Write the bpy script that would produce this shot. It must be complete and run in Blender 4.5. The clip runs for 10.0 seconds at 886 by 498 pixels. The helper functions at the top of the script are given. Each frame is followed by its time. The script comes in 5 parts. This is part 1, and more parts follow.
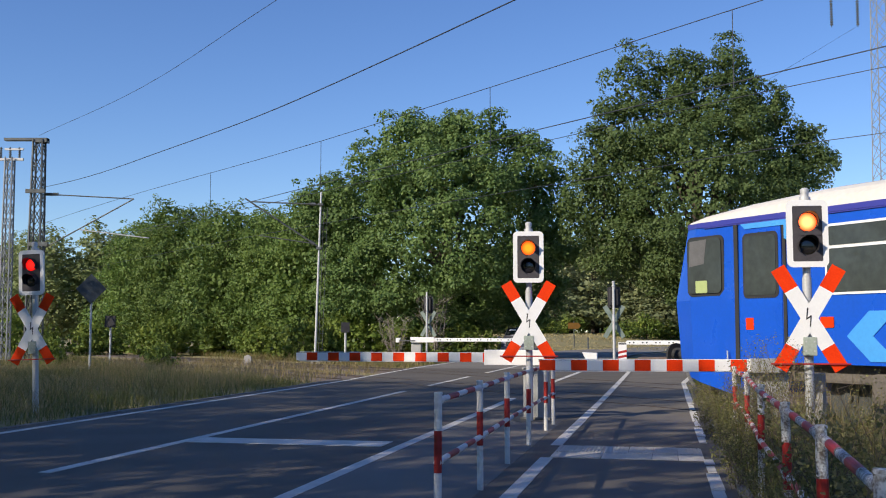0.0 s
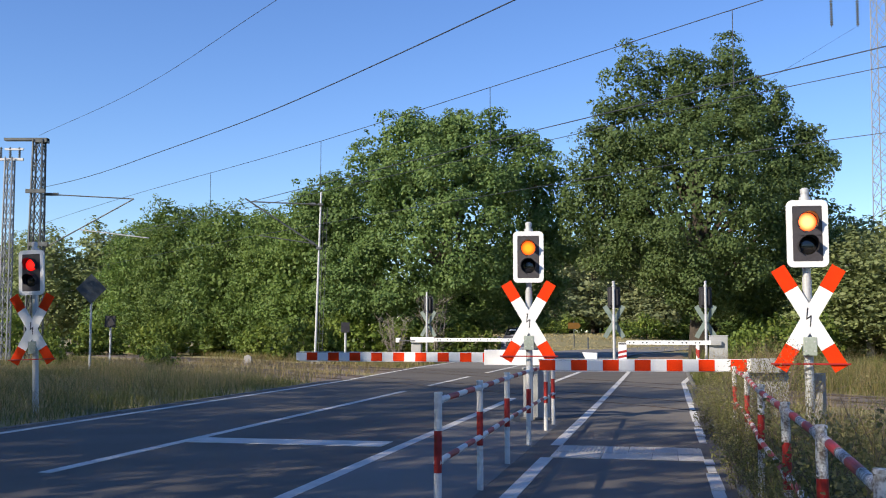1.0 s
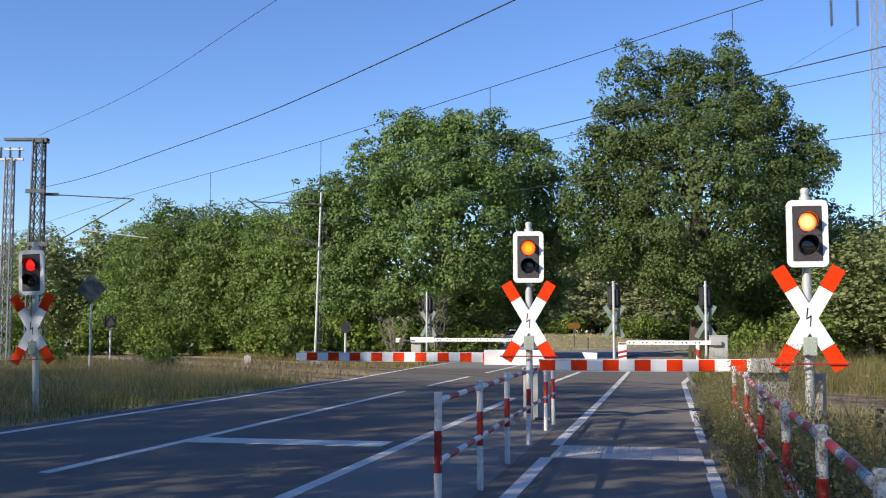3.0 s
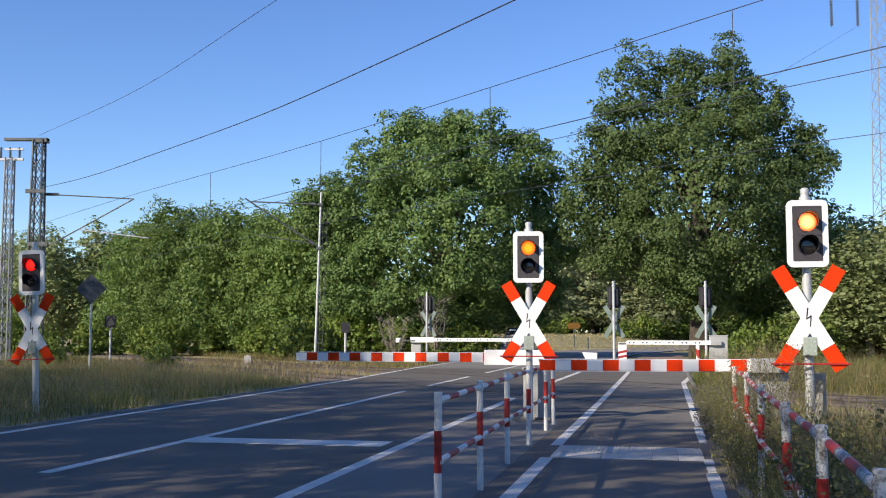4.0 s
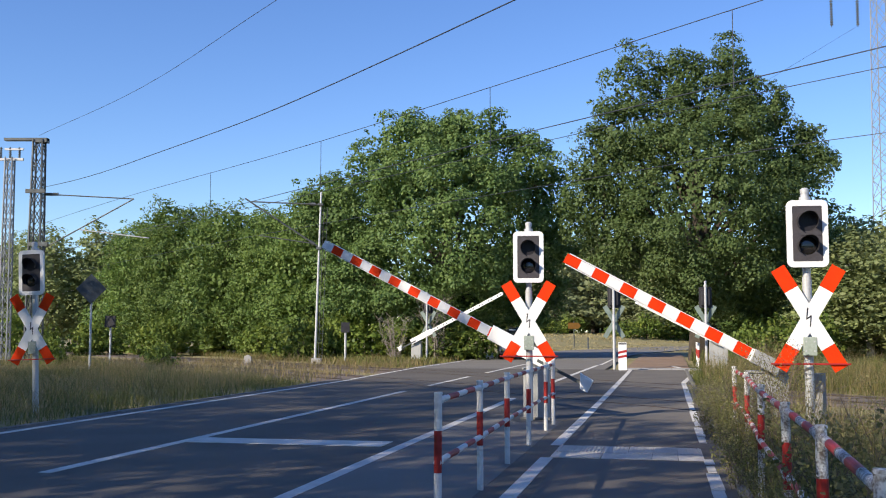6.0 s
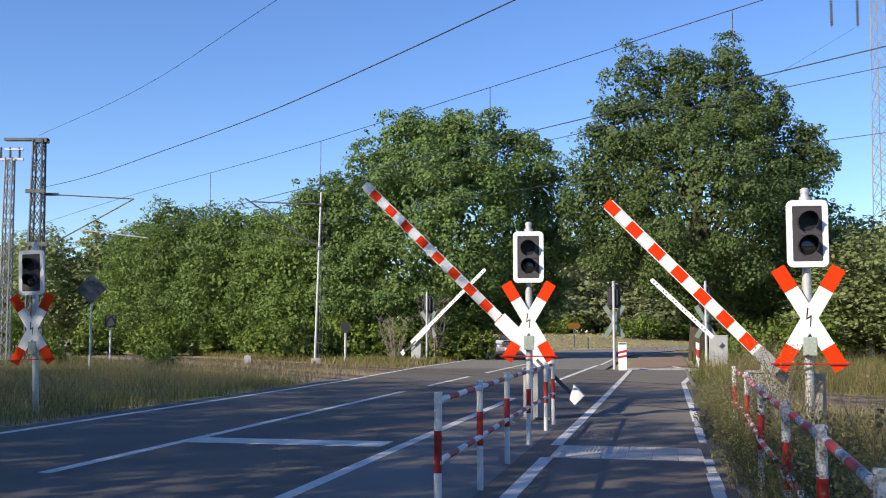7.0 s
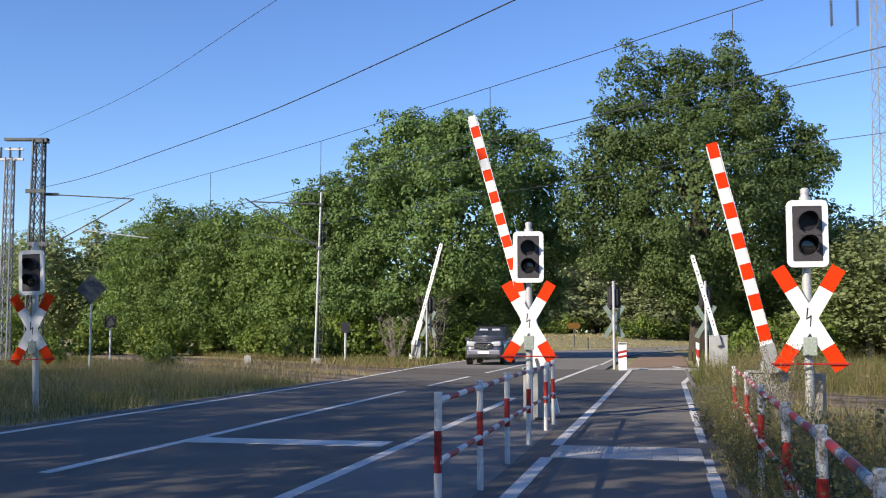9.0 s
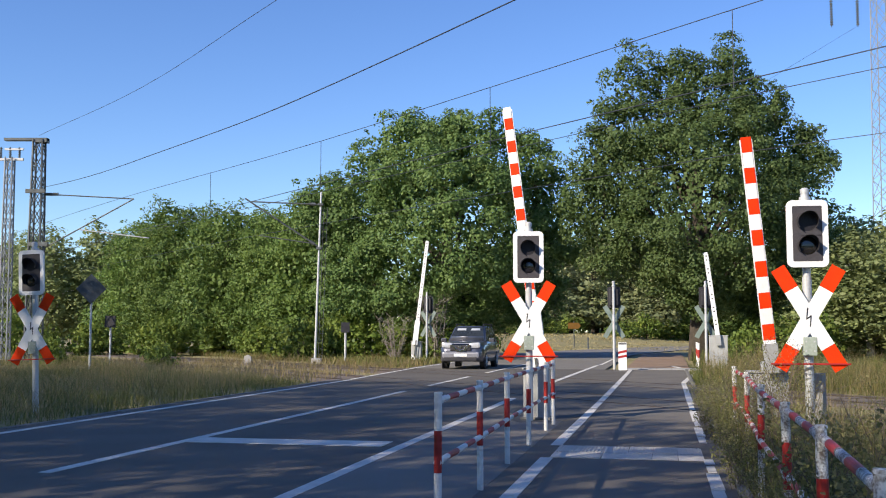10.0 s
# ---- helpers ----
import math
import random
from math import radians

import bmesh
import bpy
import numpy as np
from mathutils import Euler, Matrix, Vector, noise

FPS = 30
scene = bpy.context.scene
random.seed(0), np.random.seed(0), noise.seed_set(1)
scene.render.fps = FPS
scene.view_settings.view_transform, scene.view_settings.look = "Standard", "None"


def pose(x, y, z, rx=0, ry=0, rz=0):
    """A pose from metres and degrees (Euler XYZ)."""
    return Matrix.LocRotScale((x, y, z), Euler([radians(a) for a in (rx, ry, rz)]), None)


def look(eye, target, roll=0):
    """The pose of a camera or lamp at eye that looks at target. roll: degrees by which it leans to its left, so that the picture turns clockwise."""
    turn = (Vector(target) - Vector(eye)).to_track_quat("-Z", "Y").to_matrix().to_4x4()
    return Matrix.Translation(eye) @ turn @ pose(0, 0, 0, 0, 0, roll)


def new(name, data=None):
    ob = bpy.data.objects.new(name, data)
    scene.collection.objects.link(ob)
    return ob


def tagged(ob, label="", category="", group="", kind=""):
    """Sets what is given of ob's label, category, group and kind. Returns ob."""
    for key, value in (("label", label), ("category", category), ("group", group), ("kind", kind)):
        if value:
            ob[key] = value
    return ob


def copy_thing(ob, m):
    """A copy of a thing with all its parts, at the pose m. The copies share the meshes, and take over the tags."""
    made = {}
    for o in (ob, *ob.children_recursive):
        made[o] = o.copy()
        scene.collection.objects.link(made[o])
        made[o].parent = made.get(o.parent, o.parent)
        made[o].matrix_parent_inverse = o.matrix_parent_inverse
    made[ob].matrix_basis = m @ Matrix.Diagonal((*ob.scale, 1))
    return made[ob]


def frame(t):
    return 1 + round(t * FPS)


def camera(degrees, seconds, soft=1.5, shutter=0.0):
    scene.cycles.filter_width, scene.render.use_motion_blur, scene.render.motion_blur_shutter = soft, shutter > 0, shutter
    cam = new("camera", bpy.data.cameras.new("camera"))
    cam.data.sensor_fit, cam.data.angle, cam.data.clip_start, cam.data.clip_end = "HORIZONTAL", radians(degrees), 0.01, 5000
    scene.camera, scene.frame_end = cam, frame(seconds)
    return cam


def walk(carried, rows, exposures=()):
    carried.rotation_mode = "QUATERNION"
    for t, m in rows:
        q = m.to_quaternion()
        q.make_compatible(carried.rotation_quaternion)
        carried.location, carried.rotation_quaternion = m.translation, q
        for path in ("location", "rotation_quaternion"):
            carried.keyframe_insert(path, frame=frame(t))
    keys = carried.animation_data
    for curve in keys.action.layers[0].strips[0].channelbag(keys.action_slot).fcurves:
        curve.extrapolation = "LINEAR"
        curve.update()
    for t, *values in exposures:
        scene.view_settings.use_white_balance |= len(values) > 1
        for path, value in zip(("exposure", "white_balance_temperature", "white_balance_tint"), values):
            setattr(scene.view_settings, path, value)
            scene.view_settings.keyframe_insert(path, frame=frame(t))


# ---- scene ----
# camera: stands still beside the road, at tripod height
cam = camera(46.0, 10.0, soft=1.05)
EYE = pose(0, 0, 1.5, 94.52, 0, 0)
walk(cam, [(0, EYE), (10, EYE)], [(0, 0.06, 6800, 12), (0.4, 0.26, 6800, 12), (1.2, 0.36, 6800, 12), (10, 0.40, 6800, 12)])

# world and sun
SUN_AZ, SUN_EL = 232.0, 30.0   # compass bearing of the sun from +y clockwise, and its height
world = bpy.data.worlds.new("sky")
scene.world = world
world.use_nodes = True
wn = world.node_tree
sky = wn.nodes.new("ShaderNodeTexSky")
sky.sky_type, sky.sun_disc = "NISHITA", False
sky.sun_elevation, sky.sun_rotation = radians(SUN_EL), radians(SUN_AZ)
sky.air_density, sky.dust_density, sky.ozone_density = 1.0, 0.0, 6.0
hs = wn.nodes.new("ShaderNodeHueSaturation")
hs.inputs["Saturation"].default_value = 1.1
hs.inputs["Hue"].default_value = 0.510
wn.links.new(sky.outputs[0], hs.inputs["Color"])
wn.links.new(hs.outputs[0], wn.nodes["Background"].inputs[0])
wn.nodes["Background"].inputs[1].default_value = 0.145
sun_data = bpy.data.lights.new("sun", "SUN")
sun_data.energy, sun_data.angle, sun_data.color = 5.0, radians(0.55), (1.0, 0.93, 0.80)
sun = new("sun", sun_data)
_d = Vector((math.sin(radians(SUN_AZ)) * math.cos(radians(SUN_EL)), math.cos(radians(SUN_AZ)) * math.cos(radians(SUN_EL)), math.sin(radians(SUN_EL))))
sun.matrix_basis = look(_d * 60, (0, 0, 0))


# ---- materials ----
def mat(name, c1, c2=None, rough=0.6, metal=0.0, scale=6.0, fine=60.0, bump=0.0, mix=0.5, vary=0.0, spec=0.5, island=False, coat=0.0):
    """Two base colours mixed by noise at two scales, with relief and, at wish, a change from piece to piece."""
    m = bpy.data.materials.new(name)
    m.use_nodes = True
    t = m.node_tree
    n, l = t.nodes, t.links
    b = n["Principled BSDF"]
    b.inputs["Metallic"].default_value = metal
    b.inputs["Specular IOR Level"].default_value = spec
    b.inputs["Coat Weight"].default_value = coat
    c2 = c2 or tuple(x * 0.8 for x in c1)
    co = n.new("ShaderNodeTexCoord")
    big, small = n.new("ShaderNodeTexNoise"), n.new("ShaderNodeTexNoise")
    big.inputs["Scale"].default_value, small.inputs["Scale"].default_value = scale, fine
    big.inputs["Detail"].default_value, small.inputs["Detail"].default_value = 4, 3
    for x in (big, small):
        l.new(co.outputs["Object"], x.inputs["Vector"])
    add = n.new("ShaderNodeMath")
    add.operation = "MULTIPLY_ADD"
    l.new(small.outputs[0], add.inputs[0])
    add.inputs[1].default_value = 0.5
    half = n.new("ShaderNodeMath")
    half.operation = "MULTIPLY"
    l.new(big.outputs[0], half.inputs[0])
    half.inputs[1].default_value = 0.5
    l.new(half.outputs[0], add.inputs[2])
    ramp = n.new("ShaderNodeMapRange")
    ramp.inputs[1].default_value, ramp.inputs[2].default_value = 0.5 - 0.22 * mix * 1.2, 0.5 + 0.22 * mix * 1.2
    l.new(add.outputs[0], ramp.inputs[0])
    mx = n.new("ShaderNodeMix")
    mx.data_type = "RGBA"
    mx.inputs[6].default_value, mx.inputs[7].default_value = (*c1, 1), (*c2, 1)
    l.new(ramp.outputs[0], mx.inputs[0])
    out = mx.outputs[2]
    if vary:
        hsv = n.new("ShaderNodeHueSaturation")
        mr, mh = n.new("ShaderNodeMapRange"), n.new("ShaderNodeMapRange")
        src = n.new("ShaderNodeNewGeometry").outputs["Random Per Island"] if island else n.new("ShaderNodeObjectInfo").outputs["Random"]
        mr.inputs[3].default_value, mr.inputs[4].default_value = 1 - vary, 1 + vary
        mh.inputs[3].default_value, mh.inputs[4].default_value = 0.5 + vary * 0.05, 0.5 - vary * 0.05
        l.new(src, mr.inputs[0])
        l.new(src, mh.inputs[0])
        l.new(mr.outputs[0], hsv.inputs["Value"])
        l.new(mh.outputs[0], hsv.inputs["Hue"])
        l.new(out, hsv.inputs["Color"])
        out = hsv.outputs[0]
    l.new(out, b.inputs["Base Color"])
    rr = n.new("ShaderNodeMapRange")
    rr.inputs[3].default_value, rr.inputs[4].default_value = max(0.02, rough - 0.1), min(1, rough + 0.1)
    l.new(big.outputs[0], rr.inputs[0])
    l.new(rr.outputs[0], b.inputs["Roughness"])
    if bump:
        bp = n.new("ShaderNodeBump")
        bp.inputs["Strength"].default_value, bp.inputs["Distance"].default_value = min(1, bump), 0.02
        l.new(add.outputs[0], bp.inputs["Height"])
        l.new(bp.outputs[0], b.inputs["Normal"])
    return m


def leaf_mat(name, c1, c2, vary=0.35, through_light=0.35):
    """Foliage: diffuse front with some light let through, changing from leaf to leaf."""
    m = mat(name, c1, c2, rough=0.55, scale=0.5, fine=3.0, vary=vary, island=True, spec=0.25)
    t = m.node_tree
    b = t.nodes["Principled BSDF"]
    tr, sh = t.nodes.new("ShaderNodeBsdfTranslucent"), t.nodes.new("ShaderNodeMixShader")
    src = b.inputs["Base Color"].links[0].from_socket
    hv, oi, rg = t.nodes.new("ShaderNodeHueSaturation"), t.nodes.new("ShaderNodeObjectInfo"), t.nodes.new("ShaderNodeMapRange")
    rg.inputs[3].default_value, rg.inputs[4].default_value = 0.78, 1.22
    t.links.new(oi.outputs["Random"], rg.inputs[0])
    t.links.new(rg.outputs[0], hv.inputs["Value"])
    t.links.new(src, hv.inputs["Color"])
    t.links.new(hv.outputs[0], b.inputs["Base Color"])
    t.links.new(hv.outputs[0], tr.inputs[0])
    sh.inputs[0].default_value = through_light
    t.links.new(b.outputs[0], sh.inputs[1])
    t.links.new(tr.outputs[0], sh.inputs[2])
    t.links.new(sh.outputs[0], t.nodes["Material Output"].inputs[0])
    return m


def glow_mat(name, inner, outer, strength, radius):
    """A lit signal lens: brightest in its middle."""
    m = bpy.data.materials.new(name)
    m.use_nodes = True
    t = m.node_tree
    n, l = t.nodes, t.links
    n.remove(n["Principled BSDF"])
    e = n.new("ShaderNodeEmission")
    co, ln, mr, mx = n.new("ShaderNodeTexCoord"), n.new("ShaderNodeVectorMath"), n.new("ShaderNodeMapRange"), n.new("ShaderNodeMix")
    ln.operation = "LENGTH"
    mx.data_type = "RGBA"
    l.new(co.outputs["Object"], ln.inputs[0])
    l.new(ln.outputs["Value"], mr.inputs[0])
    mr.inputs[1].default_value, mr.inputs[2].default_value = radius * 0.40, radius
    mx.inputs[6].default_value, mx.inputs[7].default_value = (*inner, 1), (*outer, 1)
    l.new(mr.outputs[0], mx.inputs[0])
    l.new(mx.outputs[2], e.inputs[0])
    e.inputs[1].default_value = strength
    l.new(e.outputs[0], n["Material Output"].inputs[0])
    return m


def glass_mat(name, tint, rough=0.05):
    m = mat(name, tint, tuple(x * 0.7 for x in tint), rough=rough + 0.1, scale=2, fine=9, spec=0.5, coat=0.35)
    m.node_tree.nodes["Principled BSDF"].inputs["Coat Roughness"].default_value = 0.03
    return m


M_ASPHALT = mat("asphalt", (0.138, 0.119, 0.096), (0.090, 0.079, 0.064), rough=0.8, scale=0.55, fine=140, bump=0.5, mix=0.9)
M_OLDASPHALT = mat("bleached old asphalt", (0.215, 0.195, 0.17), (0.15, 0.137, 0.12), rough=0.85, scale=0.5, fine=110, bump=0.5, mix=0.9)
M_PATHASPHALT = mat("path asphalt", (0.185, 0.160, 0.129), (0.115, 0.102, 0.083), rough=0.85, scale=0.8, fine=120, bump=0.6, mix=0.9)
M_PATCH = mat("asphalt patch", (0.060, 0.060, 0.061), (0.045, 0.045, 0.047), rough=0.75, scale=1.2, fine=150, bump=0.4)
M_PAINT = mat("road paint", (0.78, 0.74, 0.67), (0.50, 0.47, 0.42), rough=0.65, scale=3.5, fine=45, bump=0.25, mix=0.8)
M_CONCRETE = mat("concrete", (0.42, 0.40, 0.37), (0.29, 0.28, 0.26), rough=0.9, scale=2.5, fine=50, bump=0.5)
M_KERB = mat("kerb concrete", (0.22, 0.205, 0.18), (0.12, 0.11, 0.09), rough=0.9, scale=2, fine=40, bump=0.6, vary=0.15)
M_GROUND = mat("meadow soil", (0.34, 0.27, 0.125), (0.17, 0.16, 0.058), rough=0.95, scale=0.25, fine=5, bump=0.8, mix=0.8)
M_PATH = mat("reddish sand path", (0.30, 0.20, 0.13), (0.20, 0.13, 0.085), rough=0.95, scale=1.2, fine=30, bump=0.5)
M_BALLAST = mat("ballast", (0.22, 0.17, 0.13), (0.10, 0.08, 0.065), rough=0.95, scale=3, fine=28, bump=1.0, mix=0.9)
M_RAIL = mat("rusty rail", (0.13, 0.10, 0.085), (0.085, 0.062, 0.05), rough=0.5, metal=0.6, scale=3, fine=50)
M_SLEEPER = mat("sleeper", (0.16, 0.13, 0.11), (0.08, 0.065, 0.055), rough=0.95, scale=2, fine=30, bump=0.6, vary=0.2)
M_WHITE = mat("white enamel", (0.86, 0.85, 0.83), (0.79, 0.78, 0.76), rough=0.35, scale=4, fine=40, mix=0.6)
M_REDORANGE = mat("signal red paint", (0.84, 0.048, 0.003), (0.74, 0.036, 0.003), rough=0.6, scale=4, fine=40, spec=0.15)
M_RED = mat("rail red paint", (0.42, 0.020, 0.014), (0.30, 0.016, 0.012), rough=0.5, scale=6, fine=45, mix=0.8)
M_RAILWHITE = mat("rail white paint", (0.82, 0.80, 0.76), (0.60, 0.57, 0.52), rough=0.5, scale=5, fine=40, mix=0.9, bump=0.15)
M_PEELED = mat("peeling white paint", (0.70, 0.70, 0.68), (0.16, 0.13, 0.11), rough=0.7, scale=14, fine=70, mix=0.35, bump=0.5)
# diamond sign back: the shade it stands in is put into this dark base colour
M_SIGNDARK = mat("grey sign back darkened for shade", (0.060, 0.075, 0.085), (0.045, 0.055, 0.062), rough=0.6, scale=4, fine=40)
M_SLAB = mat("pale slab concrete", (0.60, 0.56, 0.49), (0.44, 0.41, 0.36), rough=0.9, scale=2.5, fine=50, bump=0.4, vary=0.1)
# yellow dimmed to ochre: holds the shade of the pines in its colour
M_YELLOW = mat("yellow sign paint darkened for shade", (0.24, 0.115, 0.012), (0.15, 0.07, 0.01), rough=0.7)
M_BARETWIG = mat("grey twig", (0.30, 0.26, 0.21), (0.18, 0.155, 0.13), rough=0.9)
M_LENSCOVER = mat("dull black lens cover", (0.022, 0.020, 0.026), (0.014, 0.013, 0.017), rough=0.5, spec=0.3)
M_BLACK = mat("black panel", (0.016, 0.015, 0.018), (0.026, 0.024, 0.028), rough=0.55, scale=6, fine=50)
M_PANEL = mat("faded black signal panel", (0.060, 0.053, 0.058), (0.042, 0.037, 0.041), rough=0.6, scale=5, fine=40)
M_LENS = glass_mat("dark lens", (0.02, 0.018, 0.02))
M_STEEL = mat("galvanised steel", (0.62, 0.62, 0.61), (0.44, 0.44, 0.43), rough=0.5, metal=0.25, scale=5, fine=40, mix=0.9)
M_DARKSTEEL = mat("weathered steel", (0.13, 0.14, 0.14), (0.07, 0.075, 0.075), rough=0.6, metal=0.4, scale=3, fine=30)
M_GREENGREY = mat("grey-green box paint", (0.40, 0.45, 0.38), (0.30, 0.34, 0.28), rough=0.55, scale=5, fine=40)
M_BOX = mat("grey housing paint", (0.42, 0.42, 0.41), (0.30, 0.30, 0.285), rough=0.55, scale=2.2, fine=30, mix=0.9)
M_SIGNBACK = mat("grey-green sign back", (0.20, 0.25, 0.215), (0.14, 0.18, 0.155), rough=0.5, scale=4, fine=40)
M_WIRE = mat("wire copper dark", (0.055, 0.06, 0.07), (0.035, 0.04, 0.05), rough=0.5, metal=0.3)
M_BARK = mat("bark", (0.085, 0.065, 0.045), (0.04, 0.032, 0.024), rough=0.95, scale=2, fine=14, bump=1.0)
M_BIRCHBARK = mat("birch bark", (0.42, 0.40, 0.36), (0.12, 0.11, 0.10), rough=0.85, scale=2.5, fine=9, bump=0.4, mix=0.9)
M_OAK = leaf_mat("oak leaves", (0.104, 0.172, 0.047), (0.168, 0.242, 0.076), vary=0.2)
M_OAK2 = leaf_mat("dark oak leaves", (0.110, 0.172, 0.052), (0.172, 0.238, 0.080), vary=0.2)
M_BIRCH = leaf_mat("birch leaves", (0.29, 0.33, 0.13), (0.215, 0.265, 0.105), vary=0.2)
M_SHRUB = leaf_mat("shrub leaves", (0.11, 0.17, 0.03), (0.19, 0.24, 0.05))
M_PINE = leaf_mat("pine needles", (0.20, 0.235, 0.105), (0.28, 0.30, 0.145))
M_GRASS = leaf_mat("verge grass", (0.11, 0.14, 0.030), (0.19, 0.18, 0.06), vary=0.4)
M_STRAW = leaf_mat("dry straw grass", (0.38, 0.30, 0.145), (0.24, 0.195, 0.08), vary=0.35)
M_WEED = leaf_mat("weed leaves", (0.17, 0.19, 0.06), (0.30, 0.26, 0.11), vary=0.4)
M_TWIG = mat("dry twig", (0.16, 0.12, 0.09), (0.09, 0.07, 0.055), rough=0.9)
M_TBLUE = mat("train blue enamel", (0.006, 0.095, 0.60), (0.006, 0.085, 0.52), rough=0.28, scale=1.2, fine=20, coat=0.4)
M_TLIGHT = mat("train light blue enamel", (0.07, 0.36, 0.80), (0.06, 0.32, 0.74), rough=0.3, scale=1.2, fine=20, coat=0.4)
M_TCREAM = mat("train cream roof paint", (0.78, 0.74, 0.66), (0.62, 0.58, 0.50), rough=0.5, scale=0.8, fine=12, mix=0.9)
M_TDIRT = mat("train roof grime", (0.42, 0.37, 0.30), (0.30, 0.26, 0.21), rough=0.8, scale=1.2, fine=12)
M_TSTRIPE = mat("train violet blue stripe", (0.05, 0.055, 0.33), (0.045, 0.05, 0.29), rough=0.35)
M_RUBBER = mat("rubber", (0.020, 0.020, 0.022), (0.035, 0.035, 0.035), rough=0.8, scale=5, fine=60)
M_GLASSDARK = glass_mat("tinted window", (0.016, 0.019, 0.020))
M_SCREEN = glass_mat("car window glass", (0.03, 0.035, 0.037), 0.0)
M_TRAINGLASS = glass_mat("train window glass", (0.060, 0.070, 0.066), 0.0)
M_CAR = mat("car dark grey metallic paint", (0.105, 0.105, 0.125), (0.09, 0.09, 0.11), rough=0.34, metal=0.5, scale=3, fine=200, coat=1.0)
M_CARLOW = mat("silver grey bumper", (0.27, 0.27, 0.30), (0.22, 0.22, 0.245), rough=0.4, metal=0.3)
M_MAPLE = leaf_mat("bright broad leaves", (0.112, 0.180, 0.042), (0.175, 0.245, 0.064), vary=0.2)
M_MEADOW = leaf_mat("pale dry meadow grass", (0.50, 0.42, 0.21), (0.44, 0.37, 0.18), vary=0.08)
M_PYLON = mat("dull zinc grey", (0.30, 0.31, 0.32), (0.22, 0.23, 0.24), rough=0.6, metal=0.2)
M_CHROME = mat("chrome", (0.75, 0.75, 0.76), (0.6, 0.6, 0.62), rough=0.15, metal=1.0)
M_HEADLAMP = glass_mat("headlamp glass", (0.55, 0.56, 0.58))
M_ROCK = mat("underfloor dirt", (0.16, 0.14, 0.12), (0.09, 0.08, 0.07), rough=0.9, scale=3, fine=20, bump=0.6)


# ---- small building tools ----
def part(name, bm, material, parent=None, label="", smooth=False, m=None):
    me = bpy.data.meshes.new(name)
    bmesh.ops.recalc_face_normals(bm, faces=bm.faces)
    bm.to_mesh(me)
    bm.free()
    me.materials.append(material)
    if smooth:
        me.shade_smooth()
        for p in me.polygons:
            p.use_smooth = True
    ob = new(name, me)
    if parent is not None:
        ob.parent = parent
    if m is not None:
        ob.matrix_basis = m
    if label:
        ob["label"] = label
    return ob


def share(name, me, parent, m):
    """Another object on a mesh that stands already."""
    ob = new(name, me)
    ob.parent, ob.matrix_basis = parent, m
    return ob


def thing(name, m, label, category, group="", kind=""):
    ob = new(name)
    ob.empty_display_size = 0.2
    ob.matrix_basis = m
    return tagged(ob, label, category, group, kind)


def box(bm, c, s, bevel=0.0, m=None):
    """A box of size s about c, with its edges taken off."""
    r = bmesh.ops.create_cube(bm, size=1.0, matrix=(m or Matrix()) @ Matrix.Translation(c) @ Matrix.Diagonal((*s, 1)))
    if bevel:
        vs = set(r["verts"])
        es = [e for e in bm.edges if e.verts[0] in vs and e.verts[1] in vs]
        bmesh.ops.bevel(bm, geom=es, offset=bevel, segments=2, affect="EDGES", profile=0.6)
    return bm


def rod(bm, p, q, r0, r1=None, seg=10):
    """A round bar from p to q."""
    p, q = Vector(p), Vector(q)
    r1 = r0 if r1 is None else r1
    d = q - p
    m = Matrix.Translation((p + q) / 2) @ d.to_track_quat("Z", "Y").to_matrix().to_4x4()
    bmesh.ops.create_cone(bm, cap_ends=True, segments=seg, radius1=r0, radius2=r1, depth=d.length, matrix=m)
    return bm


def prism(bm, pts, y0, y1, bevel=0.0):
    """An outline in x and z, drawn out from y0 to y1."""
    vs = [bm.verts.new((x, y0, z)) for x, z in pts]
    f = bm.faces.new(vs)
    r = bmesh.ops.extrude_face_region(bm, geom=[f])
    nv = [g for g in r["geom"] if isinstance(g, bmesh.types.BMVert)]
    bmesh.ops.translate(bm, verts=nv, vec=(0, y1 - y0, 0))
    if bevel:
        allv = set(vs) | set(nv)
        es = [e for e in bm.edges if e.verts[0] in allv and e.verts[1] in allv]
        bmesh.ops.bevel(bm, geom=es, offset=bevel, segments=2, affect="EDGES", profile=0.6)
    return bm


def round_rect(w, h, r, n=5, cx=0.0, cz=0.0):
    pts = []
    for sx, sz, a0 in ((1, 1, 0), (-1, 1, 90), (-1, -1, 180), (1, -1, 270)):
        for i in range(n + 1):
            a = radians(a0 + 90 * i / n)
            pts.append((cx + sx * (w / 2 - r) + r * math.cos(a), cz + sz * (h / 2 - r) + r * math.sin(a)))
    return pts


B = bmesh.new
RA = radians(12.094)   # the road runs this far to the right of +y


def R(v, u, z=0.0):
    """From road measure (across, along) to the world."""
    return Vector((v * math.cos(RA) + u * math.sin(RA), -v * math.sin(RA) + u * math.cos(RA), z))


def RP(v, u, z=0.0, turn=0.0):
    p = R(v, u, z)
    return pose(p.x, p.y, p.z, 0, 0, -12.094 + turn)


# ---- ground, road, tracks ----
def lateral(u):
    """The road bends to the right past the crossing."""
    return (u - 60) ** 2 / 200 if u > 60 else 0.0


TRACK_0 = Vector((5.75, 19.85, 0))   # centre of the near track where the last coach stands at the start
TRACK_A = 28.5                        # its heading there, degrees to the left of +y


